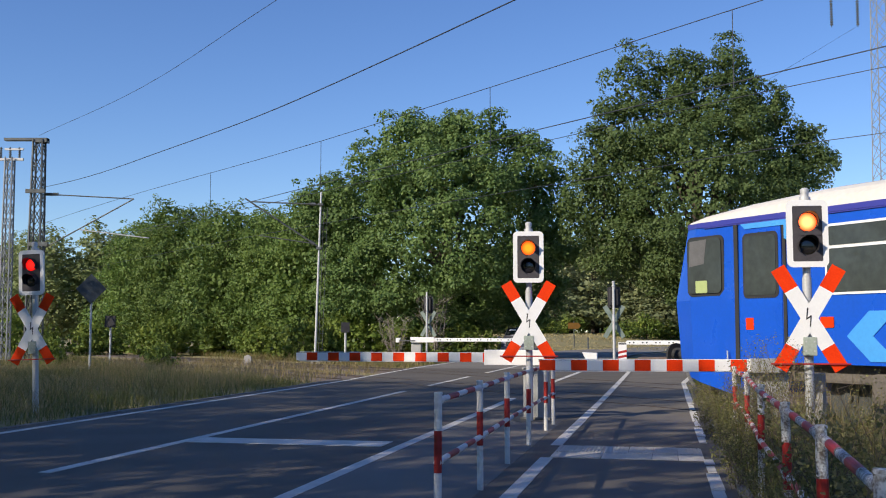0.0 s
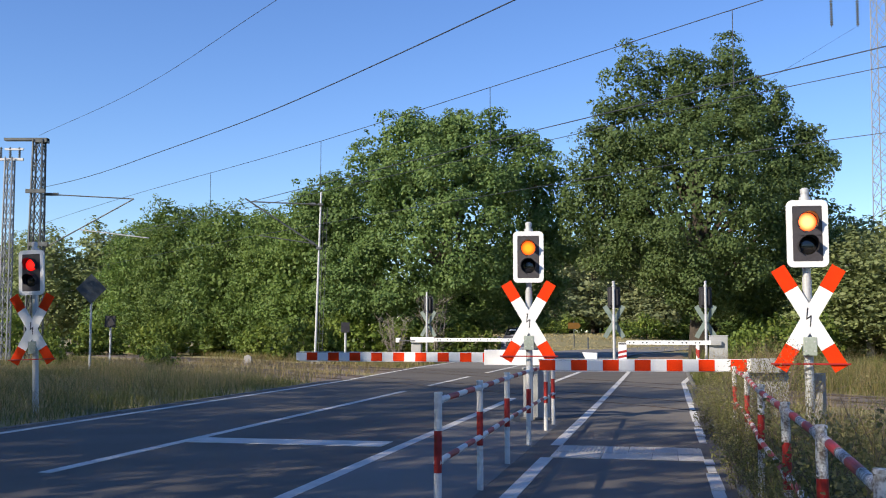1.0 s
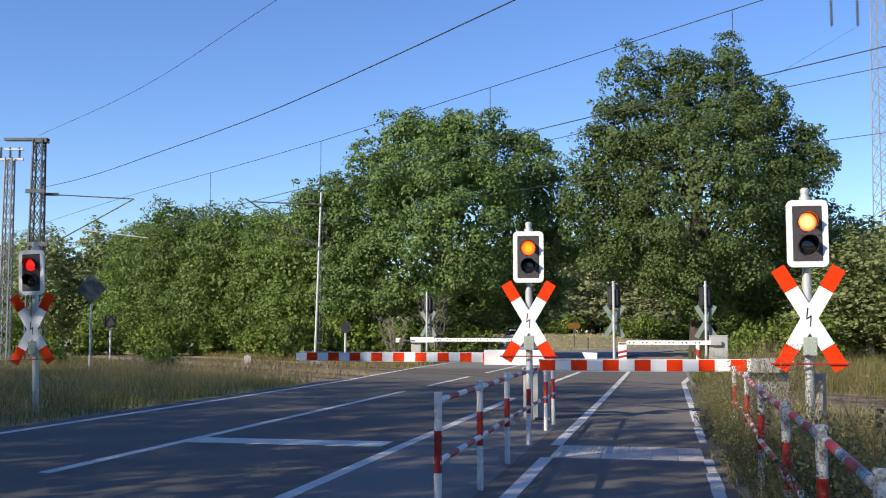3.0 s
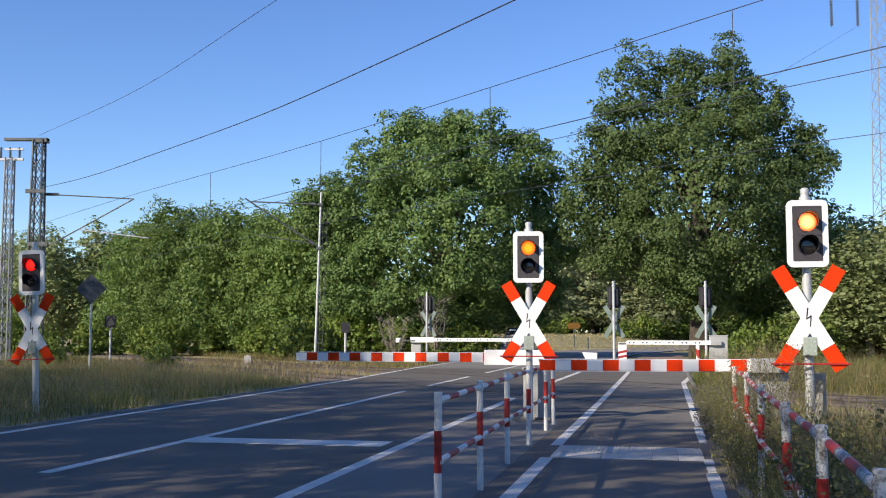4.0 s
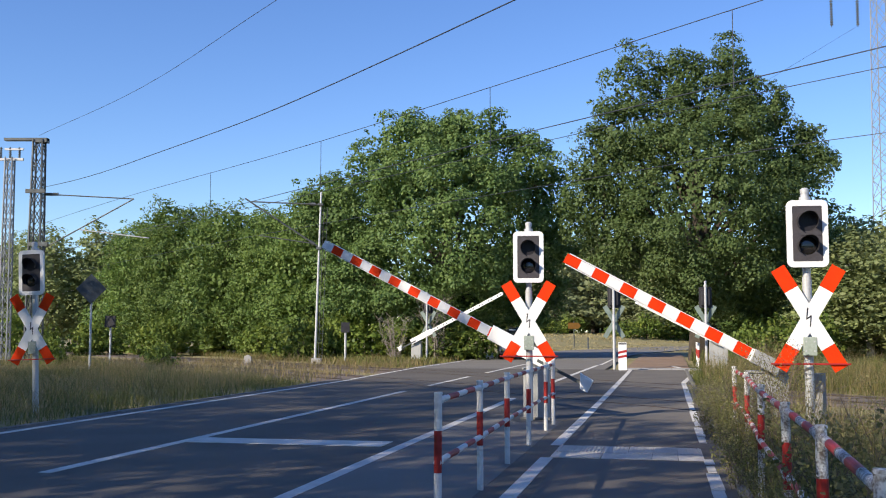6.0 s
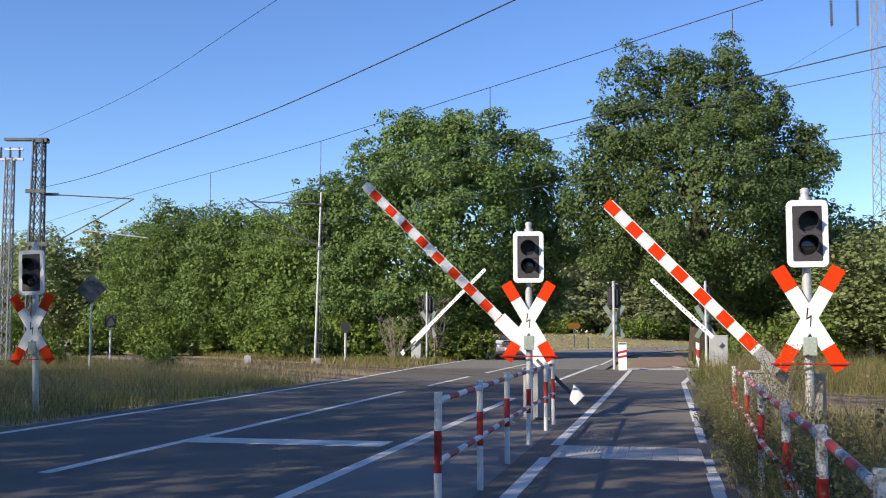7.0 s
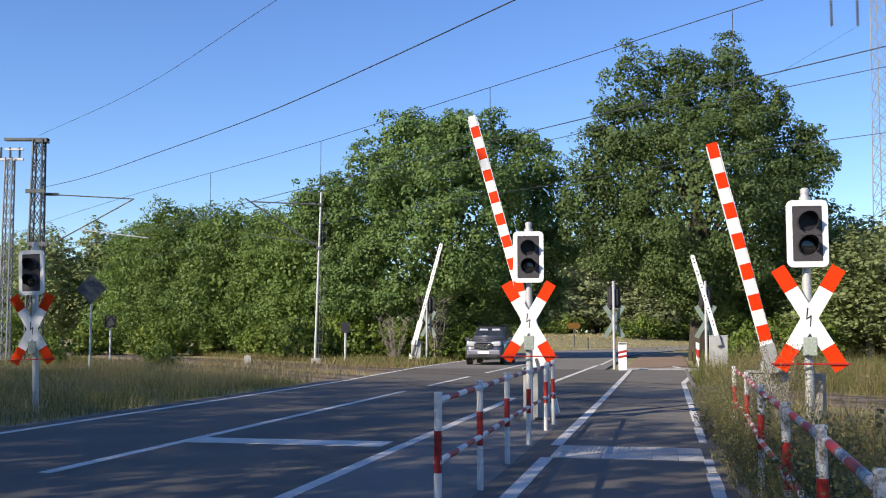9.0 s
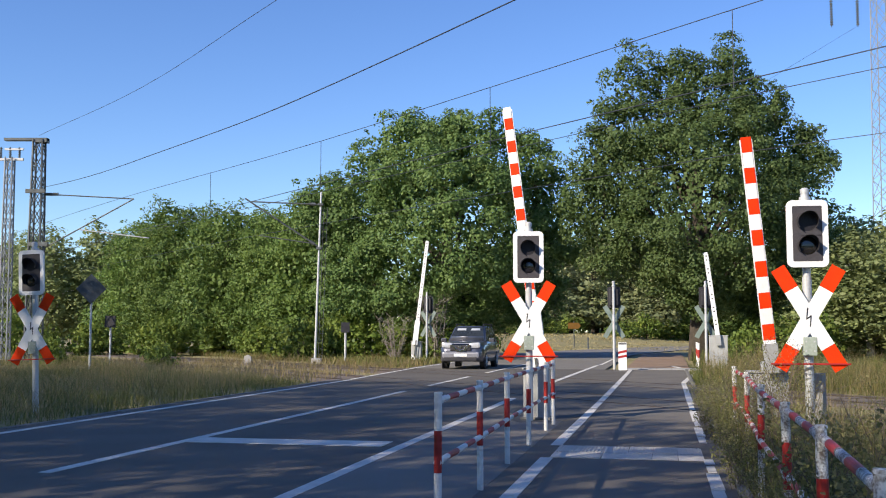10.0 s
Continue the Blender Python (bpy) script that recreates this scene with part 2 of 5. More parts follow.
def track_line(offset, s0, s1, step):
    """Centre line of a track: straight up to TRACK_0, then a wide left-hand bend."""
    out, p, s = [], TRACK_0.copy(), 0.0
    pts = {}
    while s <= s1:
        a = radians(TRACK_A + min(max(s, 0), 24) * 0.30)
        pts[round(s, 3)] = (p.copy(), a)
        p = p + Vector((-math.sin(a), math.cos(a), 0)) * step
        s += step
    p, s, a = TRACK_0.copy(), 0.0, radians(TRACK_A)
    while s >= s0:
        pts[round(s, 3)] = (p.copy(), a)
        p = p - Vector((-math.sin(a), math.cos(a), 0)) * step
        s -= step
    for s in sorted(pts):
        p, a = pts[s]
        out.append((p + Vector((math.cos(a), math.sin(a), 0)) * offset, a))
    return out


def sweep(bm, line, section):
    """Draw a closed section (across, up) along a line of (point, heading)."""
    rings = []
    for p, a in line:
        n = Vector((math.cos(a), math.sin(a), 0))
        rings.append([bm.verts.new(p + n * x + Vector((0, 0, z))) for x, z in section])
    k = len(section)
    for r, q in zip(rings, rings[1:]):
        for i in range(k):
            bm.faces.new((r[i], r[(i + 1) % k], q[(i + 1) % k], q[i]))
    bm.faces.new(rings[0])
    bm.faces.new(rings[-1][::-1])
    return bm


def road_line(u0, u1, step=2.0, shift=0.0):
    out, u = [], u0
    while u <= u1 + 1e-6:
        s = lateral(u)
        a = math.atan2((u - 60) / 100 if u > 60 else 0, 1)
        out.append((R(s + shift, u), -RA - a))
        u += step
    return out


def rise(x, y):
    """The meadow past the bend climbs a little towards the wood."""
    v, u = x * math.cos(RA) - y * math.sin(RA), x * math.sin(RA) + y * math.cos(RA)
    if u < 70:
        return 0.0
    d = min(1.0, max(0.0, (lateral(u) - 12.0 - v) / 14)) * min(1.0, (u - 70) / 15) * min(1.0, max(0.0, (v + 26) / 10))
    return 1.25 * d * d * (3 - 2 * d)


def build_ground():
    k = np.linspace(-1, 1, 150)
    xs = np.sign(k) * (70 * np.abs(k) + 2400 * np.abs(k) ** 7)
    verts, faces = [], []
    n = len(xs)
    for j in range(n):
        for i in range(n):
            x, y = xs[i], xs[j] + 30
            v = x * math.cos(RA) - y * math.sin(RA)
            away = max(0.0, max(-11.2 - v, v - 1.6))
            w = min(1.0, away / 4)
            t = (x - TRACK_0.x) * math.cos(radians(33)) + (y - TRACK_0.y) * math.sin(radians(33))
            w *= min(1.0, max(0.0, abs(t - 2.3) - 4.5) / 3)
            z = -0.075 + w * (0.13 * noise.noise((x * 0.15, y * 0.15, 0)) + 0.05 * noise.noise((x * 0.9, y * 0.9, 3)))
            verts.append((x, y, z + rise(x, y)))
    for j in range(n - 1):
        for i in range(n - 1):
            a = j * n + i
            faces.append((a, a + 1, a + n + 1, a + n))
    me = bpy.data.meshes.new("ground")
    me.from_pydata(verts, [], faces)
    me.materials.append(M_GROUND)
    tagged(new("ground", me), "sunlit dry meadow ground with sandy soil", "ground", kind="structure")


build_ground()

road = part("road", sweep(B(), [(R(0, u), -RA) for u in range(-30, 43, 6)], [(-9.98, 0), (-1.25, 0), (-1.25, -0.25), (-9.98, -0.25)]), M_ASPHALT)
tagged(road, "dark grey asphalt road with worn white lines", "road", kind="structure")
road2 = part("road_beyond", sweep(B(), road_line(42, 250), [(-10.5, 0.0), (-2.45, 0.0), (-2.45, -0.25), (-10.5, -0.25)]), M_OLDASPHALT)
tagged(road2, "grey asphalt road bending away past the crossing", "road", kind="structure")
pave = part("cycle_path", sweep(B(), [(R(0, u), -RA) for u in range(-30, 43, 6)], [(-1.25, 0.0), (0.62, 0.0), (0.62, -0.25), (-1.25, -0.25)]), M_PATHASPHALT)
tagged(pave, "patched grey asphalt cycle path beside the road", "pavement", kind="structure")
sand = part("sand_path", sweep(B(), [(R(0, u), -RA) for u in range(44, 77, 4)], [(-1.7, -0.01), (0.9, -0.01), (0.9, -0.2), (-1.7, -0.2)]), M_PATH)
tagged(sand, "reddish sandy path past the crossing", "pavement", kind="structure")
for i, (v, u, w, l) in enumerate(((-2.55, 9.0, 1.9, 12.0),)):
    strip = part("footway_strip", box(B(), (v, u + 3, -0.1), (w - 0.3, l, 0.208), m=Matrix.Rotation(-RA, 4, "Z")), M_OLDASPHALT)
    tagged(strip, "worn lighter asphalt strip under the railing", "pavement", kind="structure")


def marking(v0, u0, v1, u1, w, name="road_marking", broken=True):
    """A painted line with ragged ends, a few millimetres thick."""
    p, q = R(v0, u0), R(v1, u1)
    d = (q - p).normalized()
    n = Vector((d.y, -d.x, 0)) * w / 2
    bm = B()
    k = max(2, int((q - p).length / 0.35))
    rng = random.Random(int((v0 + 20) * 100 + u0 * 7))
    ring = []
    for i in range(k + 1):
        c = p.lerp(q, i / k)
        ja, jb = (rng.uniform(-0.08, 0.05) * w, rng.uniform(-0.08, 0.05) * w) if broken else (0, 0)
        ring.append([c + n * (1 + ja), c - n * (1 + jb)])
    top = [[bm.verts.new(x + Vector((0, 0, 0.0075))) for x in r] for r in ring]
    low = [[bm.verts.new(x - Vector((0, 0, 0.004))) for x in r] for r in ring]
    for i in range(k):
        bm.faces.new((top[i][0], top[i + 1][0], top[i + 1][1], top[i][1]))
        for s in (0, 1):
            bm.faces.new((top[i][s], low[i][s], low[i + 1][s], top[i + 1][s]))
    for i in (0, k):
        bm.faces.new((top[i][0], top[i][1], low[i][1], low[i][0]))
    return tagged(part(name, bm, M_PAINT), "worn white painted road line", "road marking", kind="structure")


marking(-9.65, -20, -9.65, 31.6, 0.13)
marking(-9.73, 31.8, -10.2, 42, 0.13)
marking(-10.2, 42.2, -10.2, 60, 0.12)
marking(-6.5, 10.1, -6.5, 25.7, 0.14)
marking(-6.5, -2.0, -6.5, 4.0, 0.14)
marking(-6.5, 28.3, -6.47, 34.3, 0.14)
marking(-6.45, 37.7, -6.4, 48.0, 0.14)
marking(-6.38, 52.0, -6.3, 60.0, 0.14)
marking(-3.42, -20, -3.42, 23.5, 0.15)
marking(-3.35, 31.0, -3.05, 47.0, 0.15)
marking(-2.95, 48.0, -2.9, 60.0, 0.14)
marking(-6.42, 13.6, -3.68, 13.6, 0.62, "stop_line")
marking(-1.45, -10, -1.43, 12.55, 0.15)
marking(-1.46, 13.95, -1.43, 20.5, 0.15)
marking(-1.43, 20.7, -1.42, 24.4, 0.13)
marking(-1.42, 24.5, -1.42, 41.5, 0.14)
marking(-1.42, 41.6, -1.75, 44.5, 0.15)
marking(0.43, -10, 0.47, 9.4, 0.13)
for a_, b_, w_ in ((9.5, 10.3, 0.12), (10.35, 11.5, 0.13), (11.6, 12.1, 0.09), (12.3, 12.75, 0.11), (14.6, 15.4, 0.10), (15.5, 16.9, 0.12), (17.2, 18.0, 0.08), (18.1, 20.3, 0.12), (20.6, 22.2, 0.10), (22.4, 25.0, 0.13), (25.1, 31.5, 0.13)):
    marking(0.45, a_, 0.44, b_, w_)
marking(0.45, 31.7, 0.95, 39.0, 0.15)
marking(0.6, 43.5, 0.2, 46.5, 0.16)
# darker ragged ovals laid on the asphalt
for v, u, a, b in ((-2.2, 19.4, 1.5, 4.6), (-4.5, 28.0, 2.2, 3.2)):
    bm = B()
    rng = random.Random(int(u * 10))
    ring = [bm.verts.new((a * math.cos(i * 0.3142) * rng.uniform(0.75, 1.05) / 2, b * math.sin(i * 0.3142) * rng.uniform(0.85, 1.0) / 2, 0.0055)) for i in range(20)]
    bm.faces.new(ring)
    tagged(part("asphalt_patch", bm, M_PATCH, m=RP(v, u)), "darker patch on the asphalt", "asphalt patch", kind="structure")

# kerb stones along the left edge of the road, ribbed slabs across the cycle path, concrete strip past the crossing
kerb = thing("kerb", RP(0, 0), "row of low weathered concrete kerb stones", "kerb", kind="structure")
kb = part("kerb_stone", box(B(), (0, 0, -0.062), (0.14, 0.985, 0.16), 0.015), M_KERB, kerb, m=pose(-10.07, 6.0, 0))
for i in range(1, 26):
    share("kerb_stone", kb.data, kerb, pose(-10.07 + 0.004 * math.sin(i * 2.3), 6.0 + i, 0.004 * math.sin(i * 1.7), 0, 0, 0.4 * math.sin(i * 3.1)))
kb2 = part("kerb_stone", box(B(), (0, 0, -0.03), (0.1, 0.985, 0.17), 0.012), M_KERB, kerb, m=pose(0.68, 6.0, 0))
for i in range(1, 36):
    share("kerb_stone", kb2.data, kerb, pose(0.68 + 0.008 * math.sin(i * 2.9), 6.0 + i, 0.008 * math.sin(i * 1.3), 0, 0, 0.8 * math.sin(i * 2.1)))
slabs = thing("tactile_strip", RP(0, 0), "pale ribbed concrete slabs across the cycle path", "tactile paving", kind="structure")
bm = box(B(), (0, 0, -0.03), (0.296, 1.28, 0.08), 0.004)
for k in range(6):
    box(bm, (-0.115 + 0.046 * k, 0.25, 0.012), (0.022, 0.72, 0.012))
sl = part("slab", bm, M_SLAB, slabs, m=pose(-1.25, 13.25, 0))
for i in range(1, 6):
    share("slab", sl.data, slabs, pose(-1.25 + 0.3 * i, 13.25, 0.003 * math.sin(i * 2.2), 0, 0, 0.5 * math.sin(i * 4)))
cst = thing("concrete_strip", RP(0, 0), "pale concrete slabs at the end of the asphalt path", "paving", kind="structure")
c1 = part("slab", box(B(), (0, 0, -0.05), (0.58, 1.6, 0.12), 0.01), M_CONCRETE, cst, m=pose(-1.35, 43.1, 0))
for i in range(1, 5):
    share("slab", c1.data, cst, pose(-1.35 + 0.6 * i, 43.1, 0.004 * (i % 2)))


# two railway tracks on ballast, sunk into the asphalt where the road crosses
def build_track(offset, name):
    line = track_line(offset, -60, 130, 1.0)
    bed = part("ballast_bed", sweep(B(), line, [(-2.0, -0.2), (-1.5, -0.03), (1.5, -0.03), (2.0, -0.2)]), M_BALLAST)
    tagged(bed, "rusty brown ballast bed of the railway track", "ballast", kind="structure")
    tr = thing(name, Matrix(), "railway track with rusty rails on sleepers", "railway track", kind="structure")
    for s in (-0.7525, 0.7525):
        sec = [(s - 0.036, 0.010), (s + 0.036, 0.010), (s + 0.036, -0.03), (s + 0.012, -0.045), (s + 0.012, -0.12), (s + 0.07, -0.15), (s - 0.07, -0.15), (s - 0.012, -0.12), (s - 0.012, -0.045), (s - 0.036, -0.03)]
        part("rail", sweep(B(), line, sec), M_RAIL, tr)
    me = None
    for i, (p, a) in enumerate(line):
        if not 50 <= i < 130:
            continue
        v, u = p.x * math.cos(RA) - p.y * math.sin(RA), 0
        if -12.5 < v < 2.6:
            continue
        m = Matrix.Translation(p) @ Matrix.Rotation(a, 4, "Z")
        if me is None:
            me = part("sleeper", box(B(), (0, 0, -0.06), (2.6, 0.26, 0.1), 0.02), M_SLEEPER, tr, m=m).data
        else:
            share("sleeper", me, tr, m)


build_track(0.0, "railway_track")
build_track(4.8, "railway_track")


# ---- railings beside the cycle path ----
def railing(posts, top_z, low_z, r, name_label, lean=0.0, band=0.36, white=None):
    """Posts and two bars in red and white bands; posts are (across, along)."""
    rl = thing("railing", RP(0, 0), name_label, "railing", group="red and white railings")
    white = white or M_RAILWHITE
    for i, (v, u) in enumerate(posts):
        bm = rod(B(), (0, 0, -0.1), (0, 0, top_z + 0.02), r, seg=16)
        p = part("post", bm, white, rl, smooth=False, m=pose(v, u, 0, lean * math.sin(i * 2.7), lean * math.cos(i * 1.9)))
        part("red_band", rod(B(), (0, 0, 0.42), (0, 0, 0.74), r * 1.02, seg=16), M_RED, p)
        part("cap", rod(B(), (0, 0, top_z + 0.018), (0, 0, top_z + 0.034), r * 1.16, r * 1.05, seg=16), white, p)
        for z in (top_z - 0.03, low_z):
            part("clamp", rod(B(), (0, -0.02, z), (0, 0.10, z), r * 1.0, seg=12), white, p)
    for z in (top_z - 0.03, low_z):
        for (va, ua), (vb, ub) in zip(posts, posts[1:]):
            L = math.hypot(vb - va, ub - ua)
            k = max(3, 2 * round((L / band - 1) / 2) + 1)
            br = part("bar", rod(B(), (va, ua, z), (vb, ub, z), r * 0.80, seg=12), white, rl)
            for j in range(1, k, 2):
                f0, f1 = j / k, (j + 1) / k
                part("red_band", rod(B(), (va + (vb - va) * f0, ua + (ub - ua) * f0, z), (va + (vb - va) * f1, ua + (ub - ua) * f1, z), r * 0.82, seg=12), M_RED, br)
    return rl


railing([(-1.74, 7.92), (-1.76, 9.9), (-1.8, 11.9), (-1.82, 13.92), (-1.82, 15.93), (-1.82, 17.0)], 1.0, 0.50, 0.031, "red and white banded tube railing on the asphalt strip", 0.3)
railing([(0.72, 4.0), (0.78, 5.8), (0.80, 7.6), (0.82, 10.1), (0.92, 13.1), (0.92, 15.2)], 0.98, 0.50, 0.031, "peeling red and white railing in tall weeds", 1.0, white=M_PEELED)


# ---- crossing signals ----
def ring_panel(bm, w, h, cz, r, y):
    """A panel with a round hole at the height cz."""
    k = 40
    inner, outer = [], []
    for i in range(k):
        a = 2 * math.pi * i / k
        c, s = math.cos(a), math.sin(a)
        t = min((w / 2) / abs(c) if abs(c) > 1e-6 else 9, (h / 2) / abs(s) if abs(s) > 1e-6 else 9)
        inner.append(bm.verts.new((r * c, y, cz + r * s)))
        outer.append(bm.verts.new((t * c, y, cz + t * s)))
    for i in range(k):
        j = (i + 1) % k
        bm.faces.new((inner[i], inner[j], outer[j], outer[i]))
    return bm


def hood(bm, cz, r, depth):
    """Visor over a lens: the upper two thirds of a tube, longer at the top."""
    k, t = 26, 0.006
    rows = []
    for i in range(k + 1):
        a = radians(-35 + 250 * i / k)
        d = depth * (0.45 + 0.55 * max(0, math.sin(a)))
        c, s = math.cos(a), math.sin(a)
        rows.append([bm.verts.new((q * c, y, cz + q * s)) for q, y in ((r, 0), (r, -d), (r + t, -d), (r + t, 0))])
    for a, b in zip(rows, rows[1:]):
        for i in range(4):
            bm.faces.new((a[i], a[(i + 1) % 4], b[(i + 1) % 4], b[i]))
    return bm


def bar_outline(a, s0, s1, w):
    """A strip along the direction a from s0 to s1."""
    c, s = math.cos(a), math.sin(a)
    return [(c * s0 - s * w / 2, s * s0 + c * w / 2), (c * s0 + s * w / 2, s * s0 - c * w / 2), (c * s1 + s * w / 2, s * s1 - c * w / 2), (c * s1 - s * w / 2, s * s1 + c * w / 2)]


LENS_COVERS = []


def crossing_signal(m, glow, label, facing=True, head_z=2.76, cross_z=1.67, pole_top=3.35, wide=1.0):
    """Post with a two-lamp signal head over a St Andrew's cross; it faces -y."""
    th = thing("crossing_signal", m, label, "level crossing signal", group="crossing signals")
    py = 0.02 if facing else 0.13
    bm = rod(B(), (0, py, -0.1), (0, py, 2.2), 0.058, seg=18)
    rod(bm, (0, py, 2.2), (0, py, pole_top), 0.05, seg=18)
    part("post", bm, M_STEEL, th, "galvanised steel post", smooth=False)
    part("post_cap", rod(rod(B(), (0, py, pole_top - 0.05), (0, py, pole_top), 0.056, seg=18), (0, py, pole_top), (0, py, pole_top + 0.02), 0.056, 0.03, seg=18), M_STEEL, th)
    part("collar", rod(B(), (0, py, head_z + 0.44), (0, py, head_z + 0.49), 0.075, 0.07, seg=18), M_STEEL, th)
    # signal head: white bordered plate, recessed black panel, two lamps
    w, h = 0.515, 0.87
    head = part("signal_head", prism(B(), round_rect(w, h, 0.075, cz=head_z), -0.085, -0.075, 0.003), M_WHITE if facing else M_BLACK, th, "white bordered backing board")
    rim = B()
    o, i_ = round_rect(w, h, 0.075, cz=head_z), round_rect(0.37, 0.72, 0.02, cz=head_z)
    ov = [[rim.verts.new((x, y, z)) for x, z in o] for y in (-0.12, -0.088)]
    iv = [[rim.verts.new((x, y, z)) for x, z in i_] for y in (-0.12, -0.088)]
    k = len(o)
    for a in range(k):
        b = (a + 1) % k
        rim.faces.new((ov[0][a], ov[0][b], iv[0][b], iv[0][a]))
        rim.faces.new((ov[0][a], ov[1][a], ov[1][b], ov[0][b]))
        rim.faces.new((iv[0][a], iv[0][b], iv[1][b], iv[1][a]))
    part("white_border", rim, M_WHITE, head, "white enamelled border")
    part("housing", box(B(), (0, 0.0, head_z), (0.36, 0.14, 0.66), 0.02), M_BLACK, head, "black lamp housing")
    zu, zl, r = head_z + 0.15, head_z - 0.155, 0.118
    bm = ring_panel(B(), 0.372, 0.36, zu, r, -0.118)
    part("upper_panel", bm, M_PANEL, head)
    part("lower_panel", box(B(), (0, -0.105, head_z - 0.19), (0.372, 0.026, 0.345), 0.002), M_PANEL, head)
    part("top_panel", box(B(), (0, -0.105, head_z + 0.345), (0.372, 0.026, 0.028), 0.002), M_PANEL, head)
    part("hood", hood(B(), 0, r + 0.006, 0.20), M_BLACK, head, "black visor", m=pose(0, -0.117, zu))
    part("hood", hood(B(), 0, r + 0.006, 0.20), M_BLACK, head, "black visor", m=pose(0, -0.117, zl))
    lens = B()
    bmesh.ops.create_uvsphere(lens, u_segments=24, v_segments=12, radius=r, matrix=Matrix.Diagonal((1, 0.22, 1, 1)))
    part("lens", lens, M_LENS, head, "dark unlit lens", smooth=True, m=pose(0, -0.118, zl))
    if facing:
        lens = B()
        bmesh.ops.create_uvsphere(lens, u_segments=28, v_segments=14, radius=r * 1.02, matrix=Matrix.Diagonal((1, 0.08, 1, 1)))
        part("lamp_lens", lens, glow, head, "lit round signal lens", smooth=True, m=pose(0, -0.100, zu))
        # added disc that slides over the lit lens so the lamp goes dark
        sh = B()
        bmesh.ops.create_uvsphere(sh, u_segments=24, v_segments=10, radius=r + 0.02, matrix=Matrix.Diagonal((1, 0.02, 1, 1)))
        s = part("added_lens_cover", sh, M_LENSCOVER, head, "dark disc added to cover the lit lens", smooth=True)
        LENS_COVERS.append((s, zu, zl))
    # St Andrew's cross
    A1, L, W = radians(59.5), 0.75, 0.19
    bm = prism(B(), [(x, z + cross_z) for x, z in bar_outline(A1, -0.43, 0.43, W)], -0.095, -0.083)
    part("cross_bar", bm, M_WHITE if facing else M_SIGNBACK, th, "white slanted bar" if facing else "grey-green back of a slanted bar")
    bm = prism(B(), [(x, z + cross_z) for x, z in bar_outline(math.pi - A1, -0.43, 0.43, W)], -0.0975, -0.0855)
    cross = part("cross_bar", bm, M_WHITE if facing else M_SIGNBACK, th, "white slanted bar" if facing else "grey-green back of a slanted bar")
    for a in (A1, math.pi - A1, math.pi + A1, -A1):
        bm = prism(B(), [(x, z + cross_z) for x, z in bar_outline(a, 0.43, L, W)], -0.096, -0.084)
        part("bar_end", bm, M_REDORANGE if facing else M_SIGNBACK, cross, "red bar end" if facing else "")
    if facing:
        z0 = cross_z
        pts = [(-0.012, 0.135), (-0.028, 0.005), (0.012, 0.035), (0.028, 0.035), (0.012, -0.11), (0.0, -0.105), (0.012, 0.015), (-0.042, -0.02), (-0.03, 0.13)]
        part("lightning_mark", prism(B(), [(x, z + z0) for x, z in pts], -0.1015, -0.0978), M_BLACK, cross, "small black lightning arrow")
        part("junction_box", box(B(), (0, -0.06, cross_z - 0.36), (0.17, 0.1, 0.24), 0.012), M_GREENGREY, th, "grey-green cable box")
        bm = B()
        for x in (-0.05, 0.05):
            for z in (-0.42, -0.30):
                rod(bm, (x, -0.112, cross_z + z), (x, -0.108, cross_z + z), 0.012, seg=8)
        part("screws", bm, M_STEEL, th)
        part("crossbar", box(B(), (0, -0.11, cross_z - 0.585), (0.98, 0.022, 0.022), 0.003), M_RED, th, "thin red steel bar under the cross")
    bm = B()
    for z in (cross_z - 0.02, head_z - 0.2, head_z + 0.2):
        box(bm, (0, -0.03, z), (0.15, 0.11, 0.05), 0.004)
    part("bracket", bm, M_DARKSTEEL, th)
    return th


GLOW_RIGHT = glow_mat("lit signal lens bright", (1.0, 0.50, 0.16), (1.0, 0.06, 0.01), 2.4, 0.118)
GLOW_MID = glow_mat("lit signal lens amber", (1.0, 0.29, 0.02), (0.9, 0.07, 0.01), 1.8, 0.118)
GLOW_LEFT = glow_mat("lit signal lens red", (1.0, 0.02, 0.015), (0.5, 0.005, 0.005), 1.6, 0.118)
crossing_signal(pose(4.72, 13.52, 0, 0, 0, -9), GLOW_RIGHT, "level crossing signal with lit lamp over a red and white cross", True)
crossing_signal(pose(1.46, 17.76, 0, 0, 0, -7), GLOW_MID, "level crossing signal behind the railing with red and white cross", True)
crossing_signal(pose(-7.86, 20.3, -0.12, 0, -2.2, -8), GLOW_LEFT, "shaded level crossing signal in the grassy verge", True)
for v, u, tn, lab in ((-2.13, 43.4, 180, "back of a crossing signal beside the sand path"), (1.55, 44.2, 180, "back of a crossing signal beside the barrier"), (-12.26, 53.4, 172, "back of a crossing signal beside the shrubs")):
    crossing_signal(RP(v, u, 0, tn), None, lab, False, head_z=2.9, cross_z=1.9, pole_top=3.55)


# ---- barriers ----
ARMS = []


